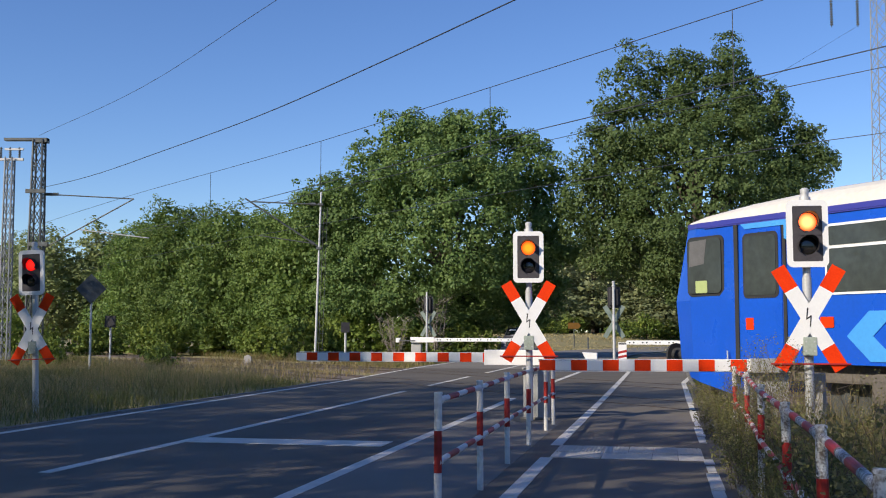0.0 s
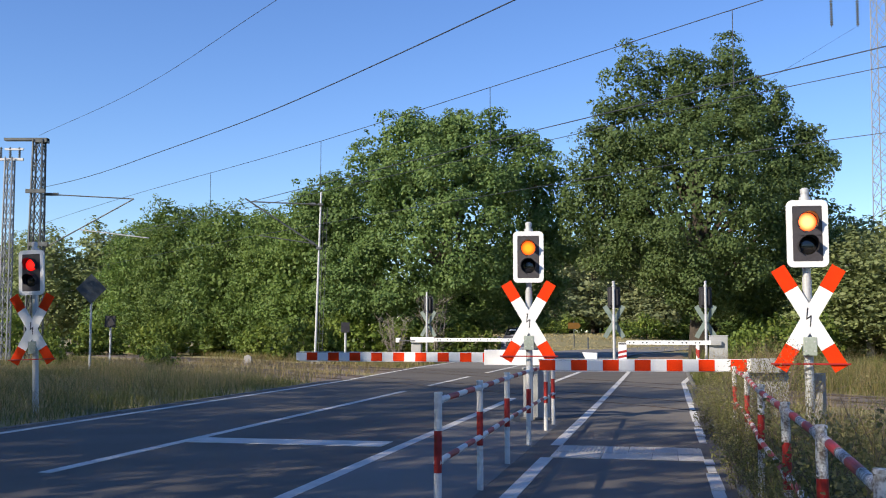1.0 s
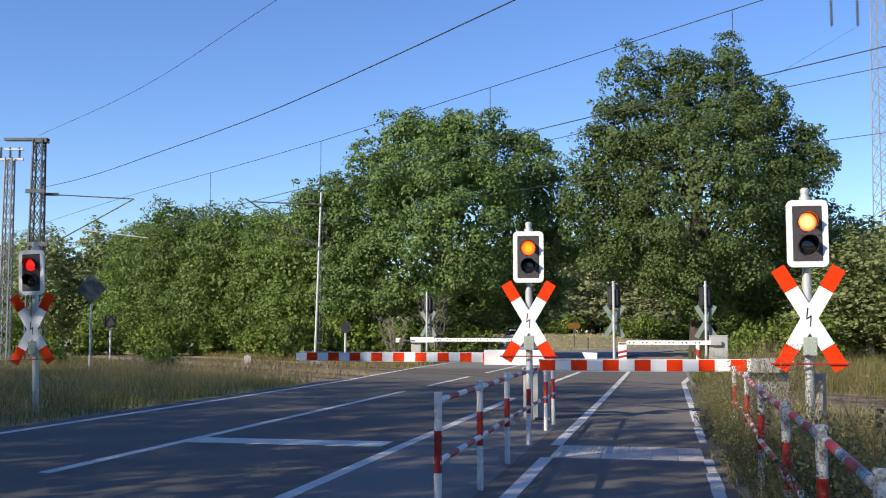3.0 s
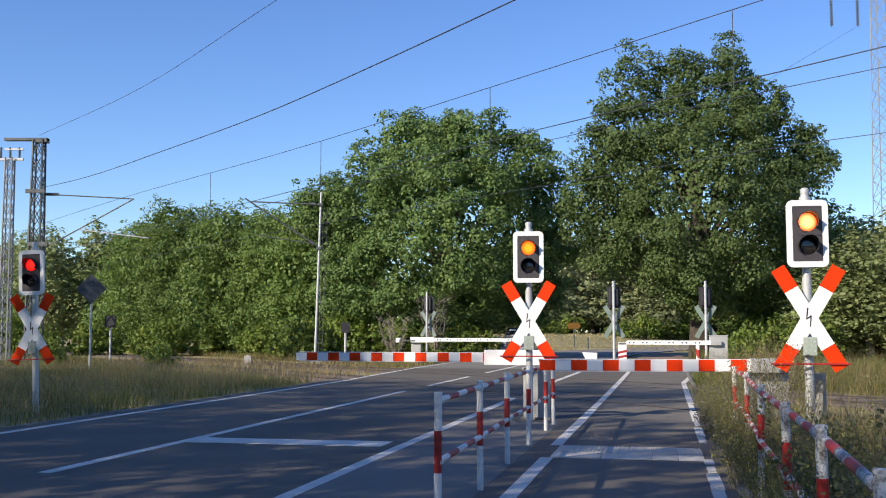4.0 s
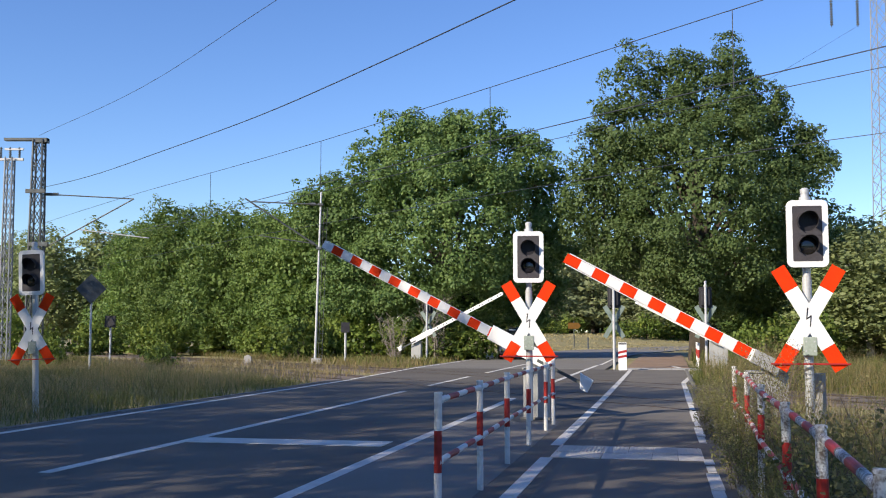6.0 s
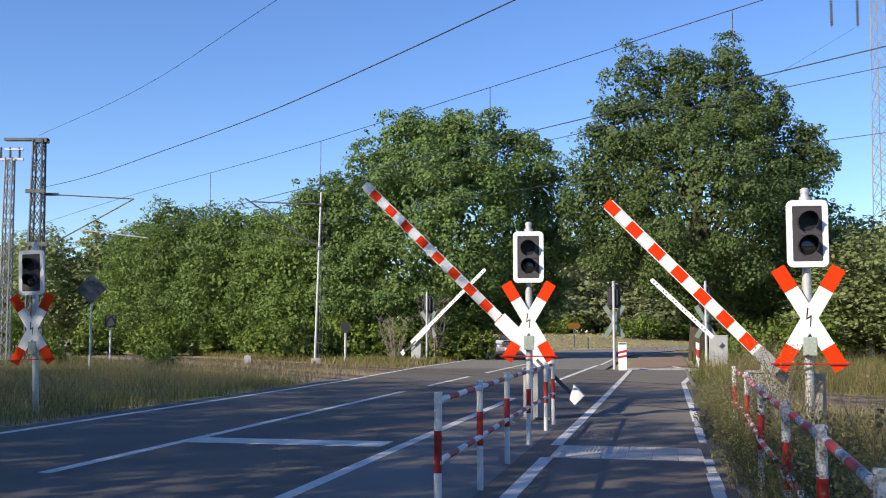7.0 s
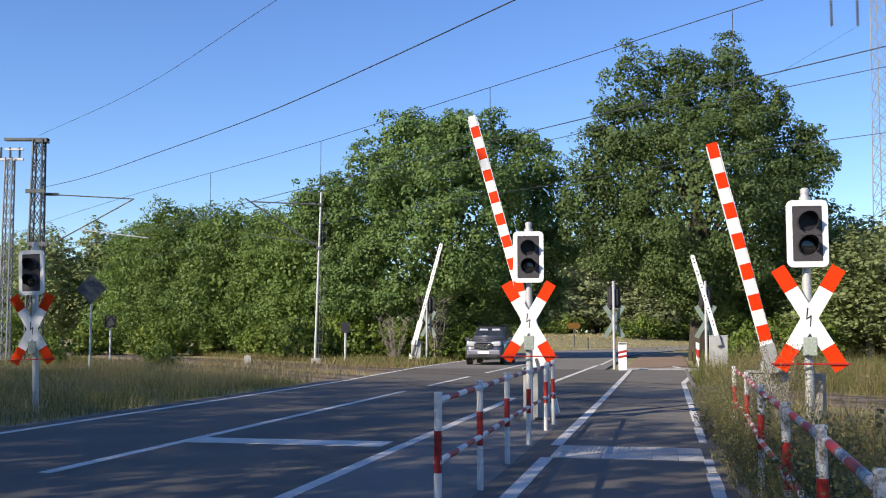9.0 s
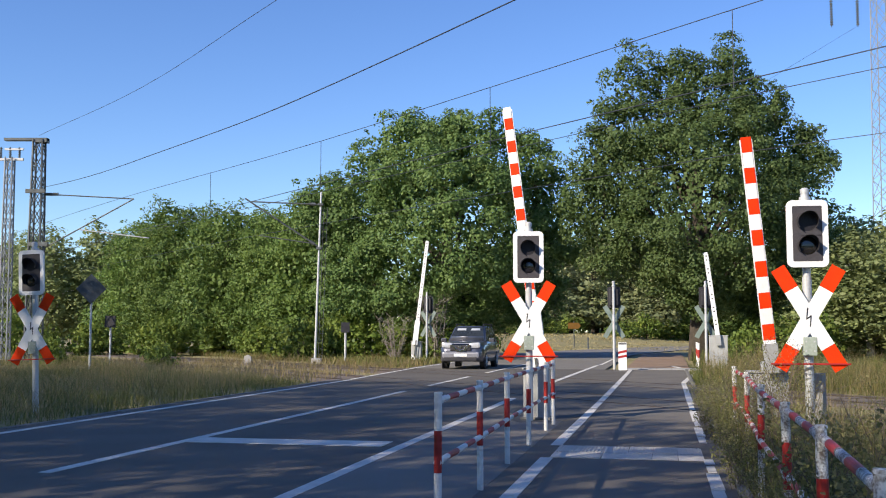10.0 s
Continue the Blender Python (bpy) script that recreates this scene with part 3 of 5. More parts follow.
def barrier(m, length, flip, label, plain=False, first_red=True, weight=True, box_h=0.92, band=0.2245, box_w=0.52, box_y=0.16):
    """Drive box with a boom on a pivot; the boom points to -x (flip: to +x) and lifts."""
    th = thing("barrier", m, label, "crossing barrier", group="crossing barriers")
    d = 1 if flip else -1
    bm = box(B(), (0.0, box_y, box_h / 2 - 0.05), (box_w, 0.34, box_h + 0.1), 0.03)
    body = part("drive_box", bm, M_BOX, th, "grey steel drive housing")
    part("lid", box(B(), (0, box_y, box_h + 0.015), (box_w + 0.04, 0.38, 0.03), 0.01), M_BOX, body)
    part("base", box(B(), (0, box_y, -0.02), (box_w + 0.1, 0.44, 0.10), 0.02), M_KERB, th, "dirty concrete footing")
    part("hub", rod(B(), (0, -0.08, 1.03), (0, 0.02, 1.03), 0.09, seg=18), M_DARKSTEEL, body, "", )
    part("bearing", box(B(), (0, 0.1, 0.98), (0.2, 0.16, 0.2), 0.02), M_BOX, body)
    # boom: its own space has the pivot at the origin
    h = 0.165
    s0 = 0.3
    k = int((length - s0) / band)
    tube = prism(B(), [(d * 0.3, h / 2), (d * length, h * 0.42), (d * length, -h * 0.42), (d * 0.3, -h / 2)], -0.145, -0.095, 0.006)
    arm = part("boom", tube, M_WHITE, th, "white barrier boom" if plain else "red and white banded barrier boom")
    for i in range(k):
        if plain or i % 2 != (0 if first_red else 1):
            continue
        a, b = length - (i + 1) * band, length - i * band
        ha, hb_ = (h * (0.5 - 0.08 * (x - 0.3) / (length - 0.3)) + 0.0015 for x in (a, b))
        part("red_band", prism(B(), [(d * a, ha), (d * b, hb_), (d * b, -hb_), (d * a, -ha)], -0.1465, -0.0935), M_REDORANGE, arm)
    if plain:
        s = length - 0.15
        while s > 0.6:
            for q in (0, 0.16):
                part("light_hole", rod(B(), (d * (s - q), -0.148, 0), (d * (s - q), -0.092, 0), 0.032, seg=10), M_BLACK, arm)
            s -= 0.52
    part("boom_edge", box(box(B(), (d * length / 2, -0.12, h * 0.5), (length * 0.98, 0.034, 0.012)), (d * length / 2, -0.12, -h * 0.5), (length * 0.98, 0.034, 0.012)), M_WHITE, arm)
    part("boom_sleeve", box(B(), (d * 0.36 if weight else d * 0.1, -0.12, 0), (1.24 if weight else 0.42, 0.09, 0.27 if weight else 0.2), 0.012), M_WHITE if weight else M_BOX, arm, "painted boom sleeve")
    if weight:
        part("weight_arm", box(box(B(), (-d * 0.45, -0.06, -0.05), (0.9, 0.012, 0.05)), (-d * 0.45, -0.18, -0.05), (0.9, 0.012, 0.05)), M_DARKSTEEL, arm, "dark steel counterweight arm")
        part("counterweight", prism(B(), [(-d * 0.76, 0.1), (-d * 1.02, 0.09), (-d * 1.02, -0.14), (-d * 0.88, -0.14)], -0.2, -0.04, 0.006), M_WHITE, arm, "white counterweight plate")
    ARMS.append((arm, d))
    return th


barrier(pose(4.66, 14.95, -0.01, 0, 0, -3.0), 3.28, False, "half barrier across the cycle path, with red and white boom", first_red=True, weight=False)
barrier(pose(1.72, 18.6, 0.01, 0, 0, -13.0), 4.53, False, "half barrier across the road, with red and white boom", first_red=False, band=0.2075, box_w=0.42, box_y=-0.46, box_h=0.84)
barrier(RP(2.0, 43.3, 0.02, 0), 3.65, False, "far barrier of the cycle path with white boom back", plain=True, weight=False, box_h=1.3, box_w=0.72)
barrier(RP(-12.6, 52.2, 0.05, 0), 5.1, True, "far barrier of the road with white boom back", plain=True)
# ---- trees ----
def leaf_cloud(blobs, per_m2, size, seed, flat=1.05):
    """Leaves as small folded quads on the skins of uneven blobs (x, y, z, radius x, y, z)."""
    rng = np.random.default_rng(seed)
    P, N, S = [], [], []
    for x, y, z, rx, ry, rz in blobs:
        area = 4 * math.pi * ((rx * ry) ** 1.6 / 3 + (rx * rz) ** 1.6 / 3 + (ry * rz) ** 1.6 / 3) ** (1 / 1.6)
        n = int(area * per_m2)
        d = rng.normal(size=(n, 3))
        d /= np.linalg.norm(d, axis=1)[:, None]
        r = 1 + rng.normal(-0.12, 0.17, n)
        P.append(np.array([x, y, z]) + d * r[:, None] * np.array([rx, ry, rz]))
        N.append(d * flat + rng.normal(0, 0.45, (n, 3)) + np.array([0, 0, 0.3]))
        S.append(rng.uniform(0.6, 1.35, n) * size)
    P, N, S = np.concatenate(P), np.concatenate(N), np.concatenate(S)
    N /= np.linalg.norm(N, axis=1)[:, None]
    T = np.cross(N, rng.normal(size=N.shape))
    T /= np.linalg.norm(T, axis=1)[:, None]
    U = np.cross(N, T)
    T *= S[:, None] * 0.5
    U *= S[:, None] * 0.36
    n = len(P)
    V = np.empty((n, 4, 3))
    V[:, 0], V[:, 1], V[:, 2], V[:, 3] = P - T, P + U + N * S[:, None] * 0.1, P + T, P - U + N * S[:, None] * 0.1
    return V.reshape(-1, 3), n


def mesh_quads(name, V, n, material):
    me = bpy.data.meshes.new(name)
    me.vertices.add(n * 4)
    me.vertices.foreach_set("co", V.astype(np.float32).ravel())
    me.loops.add(n * 4)
    me.loops.foreach_set("vertex_index", np.arange(n * 4, dtype=np.int32))
    me.polygons.add(n)
    me.polygons.foreach_set("loop_start", np.arange(0, n * 4, 4, dtype=np.int32))
    me.update(calc_edges=True)
    me.materials.append(material)
    return me


def crown_mesh(lobes, clump, leaf, count, seed, bare, core_leaf):
    """Leaves gathered in dense clumps on the skin of the lobes, over a sparse dark core of larger leaves."""
    rng = np.random.default_rng(seed)
    L = np.array(lobes)
    C, S = L[:, :3], np.stack([L[:, 3], L[:, 3], L[:, 4]], 1)
    blobs = []
    for i in range(len(L)):
        r, rz = L[i, 3], L[i, 4]
        k = max(6, int(4 * math.pi * ((r ** 3.2 + 2 * (r * rz) ** 1.6) / 3) ** 0.625 / (clump * clump * 1.45)))
        for j in range(k):
            d = rng.normal(size=3)
            d /= np.linalg.norm(d)
            p = C[i] + d * S[i] * rng.uniform(0.76, 1.02)
            far_in = np.linalg.norm((p - C) / S, axis=1)
            far_in[i] = 9
            if far_in.min() < 0.76 or p[2] < bare:
                continue
            z = clump * rng.uniform(0.5, 1.15)
            blobs.append((p, np.array([z * rng.uniform(0.7, 1.15), z * rng.uniform(0.7, 1.15), z * rng.uniform(0.5, 0.85)]), d))
            if rng.random() < 0.6:
                q = p + (d + np.array([0, 0, 0.35])) * z * rng.uniform(0.5, 0.85) + rng.normal(0, 0.1, 3)
                blobs.append((q, np.array([0.36, 0.36, 0.3]) * z * rng.uniform(0.6, 1.2), d))
    area = np.array([4 * math.pi * ((b[1][0] * b[1][1]) ** 1.6 / 3 + (b[1][0] * b[1][2]) ** 1.6 / 3 + (b[1][1] * b[1][2]) ** 1.6 / 3) ** 0.625 for b in blobs])
    per = count / area.sum()
    P, N = [], []
    for (p, z, d), a in zip(blobs, area):
        n = max(4, int(a * per))
        u = rng.normal(size=(n, 3)) + d * 0.55 + np.array([0, 0, 0.5])
        u /= np.linalg.norm(u, axis=1)[:, None]
        P.append(p + u * z * (1.08 * rng.uniform(0.12, 1.0, n) ** 0.45)[:, None])
        N.append(u * 0.9 + rng.normal(0, 0.42, (n, 3)) + np.array([0, 0, 0.3]))
    P, N = np.concatenate(P), np.concatenate(N)
    SZ = rng.uniform(0.6, 1.35, len(P)) * leaf
    if core_leaf:
        for c, z in zip(C, S):
            n = int(4 * math.pi * z[0] * z[2] * 0.55 * 1.5 / core_leaf ** 2)
            u = rng.normal(size=(n, 3))
            u /= np.linalg.norm(u, axis=1)[:, None]
            q = c + u * z * rng.uniform(0.5, 0.78, n)[:, None]
            keep = q[:, 2] > bare
            P, N = np.concatenate([P, q[keep]]), np.concatenate([N, (u + rng.normal(0, 0.5, u.shape))[keep]])
            SZ = np.concatenate([SZ, rng.uniform(0.7, 1.2, keep.sum()) * core_leaf])
    N /= np.linalg.norm(N, axis=1)[:, None]
    T = np.cross(N, rng.normal(size=N.shape))
    T /= np.linalg.norm(T, axis=1)[:, None]
    U = np.cross(N, T) * SZ[:, None] * 0.38
    T *= SZ[:, None] * 0.5
    n = len(P)
    V = np.empty((n, 4, 3))
    V[:, 0], V[:, 1], V[:, 2], V[:, 3] = P - T, P + U + N * SZ[:, None] * 0.1, P + T, P - U + N * SZ[:, None] * 0.1
    return V.reshape(-1, 3), n


def tree(m, label, lobes, leaf, count, seed, material, bark, trunk_r, clump=1.1, bare=2.0, core_leaf=0.45):
    """Tapered trunk, limbs that reach into each lobe, and a crown of leaf clumps round the lobes (x, y, z, r, rz)."""
    rng = random.Random(seed)
    th = thing("tree", m, label, "tree", group="trees")
    top = max(l[2] for l in lobes)
    bm = B()
    pts = [Vector((0, 0, -0.2))]
    for i in range(1, 6):
        pts.append(Vector((rng.uniform(-0.25, 0.25) * i * 0.4, rng.uniform(-0.25, 0.25) * i * 0.4, top * 0.17 * i)))
    rs = [trunk_r * 1.35, trunk_r, trunk_r * 0.8, trunk_r * 0.6, trunk_r * 0.42, trunk_r * 0.2]
    for i in range(5):
        rod(bm, pts[i], pts[i + 1], rs[i], rs[i + 1], seg=10)
    for x, y, z, r, rz in lobes:
        a = pts[min(4, max(1, int(z / top * 3.2)))]
        b = Vector((x, y, z))
        mid = a.lerp(b, 0.55) + Vector((0, 0, 0.3))
        rod(bm, a, mid, trunk_r * 0.36, trunk_r * 0.2, seg=6)
        rod(bm, mid, b, trunk_r * 0.2, trunk_r * 0.07, seg=4)
        for k in range(3):
            e = b + Vector((rng.uniform(-1, 1) * r, rng.uniform(-1, 1) * r, rng.uniform(-0.6, 1) * rz)) * 0.75
            rod(bm, mid.lerp(b, 0.7), e, trunk_r * 0.09, trunk_r * 0.03, seg=3)
    part("trunk", bm, bark, th, "rough bark trunk with limbs")
    V, n = crown_mesh(lobes, clump, leaf, count, seed, bare, core_leaf)
    ob = new("crown", mesh_quads("crown", V, n, material))
    ob.parent = th
    ob["label"] = "leafy crown with gaps"
    return th


def px_lobes(x0, Y, rows):
    """Lobes from offsets in metres: across, height, half width, half height; depth spread by turns."""
    out = []
    for i, (x, z, r, rz) in enumerate(rows):
        out.append((x - x0, ((i * 0.618) % 1 - 0.5) * r * 0.9, z, r, rz))
    return out


# the two big oaks
OAK_A = [(0.2, 7.2, 5.0, 5.4), (1.7, 12.4, 2.1, 2.3), (-1.6, 11.6, 2.2, 2.5), (-4.7, 8.0, 2.3, 3.4), (4.8, 8.0, 2.2, 3.2), (-5.6, 4.6, 2.2, 2.8), (-5.3, 11.2, 1.1, 1.6), (-3.3, 12.8, 1.1, 1.4), (6.0, 8.2, 1.5, 2.2), (4.2, 11.2, 1.6, 2.0), (0.9, 14.0, 0.9, 1.3), (-3.8, 10.2, 1.8, 2.2), (4.2, 4.4, 2.2, 2.6), (-2.4, 3.8, 3.2, 2.6), (2.6, 3.9, 3.2, 2.6), (-0.4, 10.4, 2.5, 2.5), (2.9, 13.5, 0.9, 1.4), (-1.5, 13.6, 0.8, 1.0), (-7.2, 7.8, 1.5, 1.9), (5.6, 10.0, 1.2, 1.5), (6.5, 6.9, 1.2, 1.5), (-6.9, 5.2, 1.6, 2.2), (-6.6, 9.4, 1.3, 1.5), (-8.0, 8.4, 1.0, 1.3), (4.6, 12.4, 0.9, 1.2), (5.9, 10.9, 0.9, 1.2)]
OAK_B = [(0.3, 9.0, 5.0, 6.0), (-4.3, 17.0, 0.8, 2.3), (-4.8, 14.2, 1.2, 2.2), (-2.4, 17.6, 0.8, 1.7), (-1.1, 17.8, 0.9, 1.9), (0.1, 16.4, 1.1, 2.0), (2.1, 18.0, 0.8, 1.9), (3.2, 16.8, 1.0, 1.7), (4.6, 14.6, 1.2, 1.9), (-2.2, 14.2, 2.1, 2.6), (1.8, 13.6, 2.4, 2.7), (6.0, 13.0, 1.3, 1.7), (7.0, 11.6, 1.0, 1.5), (5.6, 9.6, 2.1, 2.8), (-6.3, 12.0, 1.2, 1.5), (-6.6, 9.4, 1.3, 1.9), (-5.4, 8.0, 1.9, 2.8), (-2.6, 7.0, 2.4, 2.2), (1.4, 5.0, 3.2, 2.6), (5.0, 5.4, 2.8, 3.2), (7.2, 6.6, 1.6, 2.4), (-4.2, 11.0, 2.0, 2.4), (3.6, 11.0, 2.2, 2.6), (5.2, 15.2, 0.9, 1.3), (7.6, 12.4, 0.9, 1.1), (-5.8, 13.2, 0.9, 1.2)]
tree(pose(0.3, 62, -0.05), "large broad oak tree with dense green crown", px_lobes(0, 62, OAK_A), 0.17, 120000, 11, M_OAK, M_BARK, 0.42, clump=1.1, bare=1.0, core_leaf=0.30)
tree(pose(13.9, 57, -0.05) @ Matrix.Diagonal((0.89, 0.89, 0.89, 1)), "tall oak tree with dark green uneven crown", px_lobes(0, 64, OAK_B), 0.17, 130000, 23, M_OAK2, M_BARK, 0.5, clump=1.1, bare=1.0, core_leaf=0.30)

# woodland trees: a few grown forms, copied with other sizes and turns


def form(kind, n, h, w, leaf, count, material, bark, seed, clump=1.0, core_leaf=0.5):
    r = random.Random(seed)
    rows = []
    for i in range(n):
        f = (i + 0.5) / n
        z = h * (0.22 + 0.74 * f)
        sp = w * (1 - 0.75 * max(0, f - 0.35))
        a = i * 2.4
        rr = w * r.uniform(0.30, 0.46) * (1.15 - 0.6 * f)
        rows.append((math.cos(a) * sp * 0.34, math.sin(a) * sp * 0.34, z, rr, rr * r.uniform(1.0, 1.4)))
    return tree(pose(0, 0, 0), kind, rows, leaf, count, seed, material, bark, h * 0.017, clump=clump, bare=0.8, core_leaf=core_leaf)


def pinef(seed):
    r = random.Random(seed)
    rows = [(math.cos(i * 2.4) * (1.9 - 0.12 * i), math.sin(i * 2.4) * (1.9 - 0.12 * i), 1.6 + 0.72 * i, 1.7 - 0.09 * i, 0.95) for i in range(14)]
    return tree(pose(0, 0, 0), "pine tree at the edge of the wood", rows, 0.30, 3600, seed, M_PINE, M_BARK, 0.17, clump=0.75, bare=0.4, core_leaf=0.8)


def plant(src, label, spots, used, tall=1.0):
    """Set copies of a grown tree at spots x, y, height scale, width scale, turn."""
    for i, (x, y, s, sw, rz) in enumerate(spots):
        m = pose(x, y, rise(x, y) - 0.08, 0, 0, rz) @ Matrix.Diagonal((sw, sw, s * tall, 1))
        if not used:
            src.matrix_basis = m
            src["label"] = label
            used.append(1)
        else:
            tagged(copy_thing(src, m), label)


birch = form("light green birch at the edge of the wood", 12, 11.0, 5.0, 0.25, 5200, M_BIRCH, M_BIRCHBARK, 31, clump=0.7, core_leaf=0.45)
maple = form("dense green tree at the edge of the wood", 13, 10.0, 6.4, 0.17, 21000, M_MAPLE, M_BARK, 47, clump=0.95, core_leaf=0.34)
pine = pinef(61)
shrub = tree(pose(0, 0, 0), "green shrub beside the railway", [(0, 0, 1.0, 1.3, 1.0), (0.9, 0.2, 0.8, 0.9, 0.8), (-0.9, -0.2, 0.9, 0.9, 0.9), (0.2, 0.5, 1.7, 0.9, 0.8)], 0.22, 900, 71, M_SHRUB, M_BARK, 0.06, clump=0.45, bare=0.0, core_leaf=0.35)
B_SPOTS = []
rr = random.Random(8)
for i in range(15):
    x = -52 + i * 2.6 + rr.uniform(-0.8, 0.8)
    B_SPOTS.append((x, 92 + rr.uniform(-5, 7), rr.uniform(0.82, 1.02), rr.uniform(0.8, 1.15), rr.uniform(0, 360)))
for i in range(14):
    x = 23.5 + i * 2.4 + rr.uniform(-0.8, 0.8)
    B_SPOTS.append((x, 64 + rr.uniform(-3, 9) + i * 0.4, rr.uniform(0.80, 1.0), rr.uniform(0.8, 1.1), rr.uniform(0, 360)))
B_SPOTS += [(-31, 82, 1.0, 1.0, 20), (-27.4, 84, 1.06, 1.0, 130), (-35, 86, 1.0, 1.05, 250), (-24, 86, 1.05, 1.0, 70), (20.6, 50.5, 0.66, 0.9, 40), (23.0, 52.5, 0.78, 1.0, 190), (21.6, 47.5, 0.68, 0.9, 300), (24.6, 49.5, 0.80, 1.0, 90), (19.0, 51.5, 0.50, 0.7, 10)]
plant(birch, "light green birch at the edge of the wood", B_SPOTS, [], 0.99)
M_SPOTS = [(-18.5, 74, 1.06, 0.95, 10), (-14.6, 70, 1.0, 0.95, 80), (-22.0, 78, 1.02, 1.0, 200), (-10.6, 67, 0.92, 0.85, 30), (-8.2, 65, 1.0, 0.9, 140), (-12.4, 72, 1.0, 0.9, 250), (-6.6, 66, 0.95, 0.85, 100), (24.5, 70, 0.8, 0.9, 170), (22.0, 68, 0.6, 0.8, 20)]
plant(maple, "dense green tree at the edge of the wood", M_SPOTS, [], 0.93)
P_SPOTS = [(9 + i * 1.7 + rr.uniform(-1, 1), 126 + rr.uniform(-6, 14), rr.uniform(0.72, 1.12), rr.uniform(1.0, 1.4), rr.uniform(0, 360)) for i in range(24)]
P_SPOTS += [(6 + i * 2.6 + rr.uniform(-1, 1), 150 + rr.uniform(-6, 8), rr.uniform(1.2, 1.5), 1.5, rr.uniform(0, 360)) for i in range(14)]
plant(pine, "pine tree at the edge of the wood", P_SPOTS, [])
S_SPOTS = [(-7.5 + i * 1.55 + rr.uniform(-0.4, 0.4), 57.5 + rr.uniform(-1, 2.5), rr.uniform(0.7, 1.15), rr.uniform(0.8, 1.2), rr.uniform(0, 360)) for i in range(7)]
S_SPOTS += [(16.0 + i * 1.6 + rr.uniform(-0.4, 0.4), 56.5 + rr.uniform(-2, 3), rr.uniform(0.6, 1.15), rr.uniform(0.8, 1.2), rr.uniform(0, 360)) for i in range(10)]
S_SPOTS += [(-30 + i * 2.1 + rr.uniform(-0.5, 0.5), 66 + rr.uniform(-3, 5), rr.uniform(0.7, 1.3), rr.uniform(0.9, 1.3), rr.uniform(0, 360)) for i in range(11)]
S_SPOTS += [(9 + i * 3.2 + rr.uniform(-1.4, 1.4), 119 + rr.uniform(-4, 4), rr.uniform(0.6, 1.3), rr.uniform(1.0, 1.6), rr.uniform(0, 360)) for i in range(8)]
S_SPOTS += [(13.8, 47, 0.8, 0.8, 10), (15.2, 46, 0.9, 1, 100), (17, 48, 1.0, 1, 200), (14.0, 40, 0.55, 0.6, 60), (12.9, 37.5, 0.4, 0.5, 20), (15.5, 35, 0.5, 0.7, 200), (-12.0, 44.5, 0.45, 0.5, 30), (-17.5, 47, 0.6, 0.6, 90)]
plant(shrub, "green shrub beside the railway", S_SPOTS, [])

# far wood that closes the plain all round
rb = random.Random(99)
far = []
for i in range(800):
    a = 2 * math.pi * i / 800 + rb.uniform(-0.006, 0.006)
    d = rb.uniform(205, 260)
    h = rb.uniform(8, 15)
    far.append((d * math.sin(a), d * math.cos(a) + 30, h * 0.5, rb.uniform(2.5, 4.2), rb.uniform(2.5, 4.2), h * 0.55))
V_, n_ = leaf_cloud(far, 0.2, 2.6, 77)
tagged(new("far_wood", mesh_quads("far_wood", V_, n_, M_OAK)), "distant green wood round the meadows", "wood", kind="stuff")

# tall roadside trees beside and behind the camera, whose shade lies over the road; the row stands square to the sun
SUNWARD = Vector((math.sin(radians(SUN_AZ)), math.cos(radians(SUN_AZ)), 0))
ALONG = Vector((SUNWARD.y, -SUNWARD.x, 0))
shade = form("tall dense green tree behind the roadside verge", 14, 10.0, 6.4, 0.21, 7600, M_MAPLE, M_BARK, 83, clump=0.9, core_leaf=0.0)
ROW = [(-4.5, 12.0, 13.6), (-1.0, 12.6, 13.4), (2.4, 11.8, 12.8), (5.6, 12.4, 13.0), (8.8, 11.6, 13.3), (11.2, 12.3, 14.8), (14.0, 12.0, 13.3), (16.9, 13.2, 20.6), (20.2, 12.6, 19.6), (23.6, 13.0, 18.2), (26.8, 12.0, 16.8), (30.2, 10.0, 14.8), (15.6, 18.0, 17.0), (35.5, 6.0, 12.5), (40.5, 3.0, 14.0)]
for i, (l_, s_, h_) in enumerate(ROW):
    p = SUNWARD * s_ + ALONG * l_
    m = pose(p.x, p.y, -0.08, 0, 0, 47 * i) @ Matrix.Diagonal((0.95, 0.95, h_ / 11.7, 1))
    if i:
        copy_thing(shade, m)
    else:
        shade.matrix_basis = m

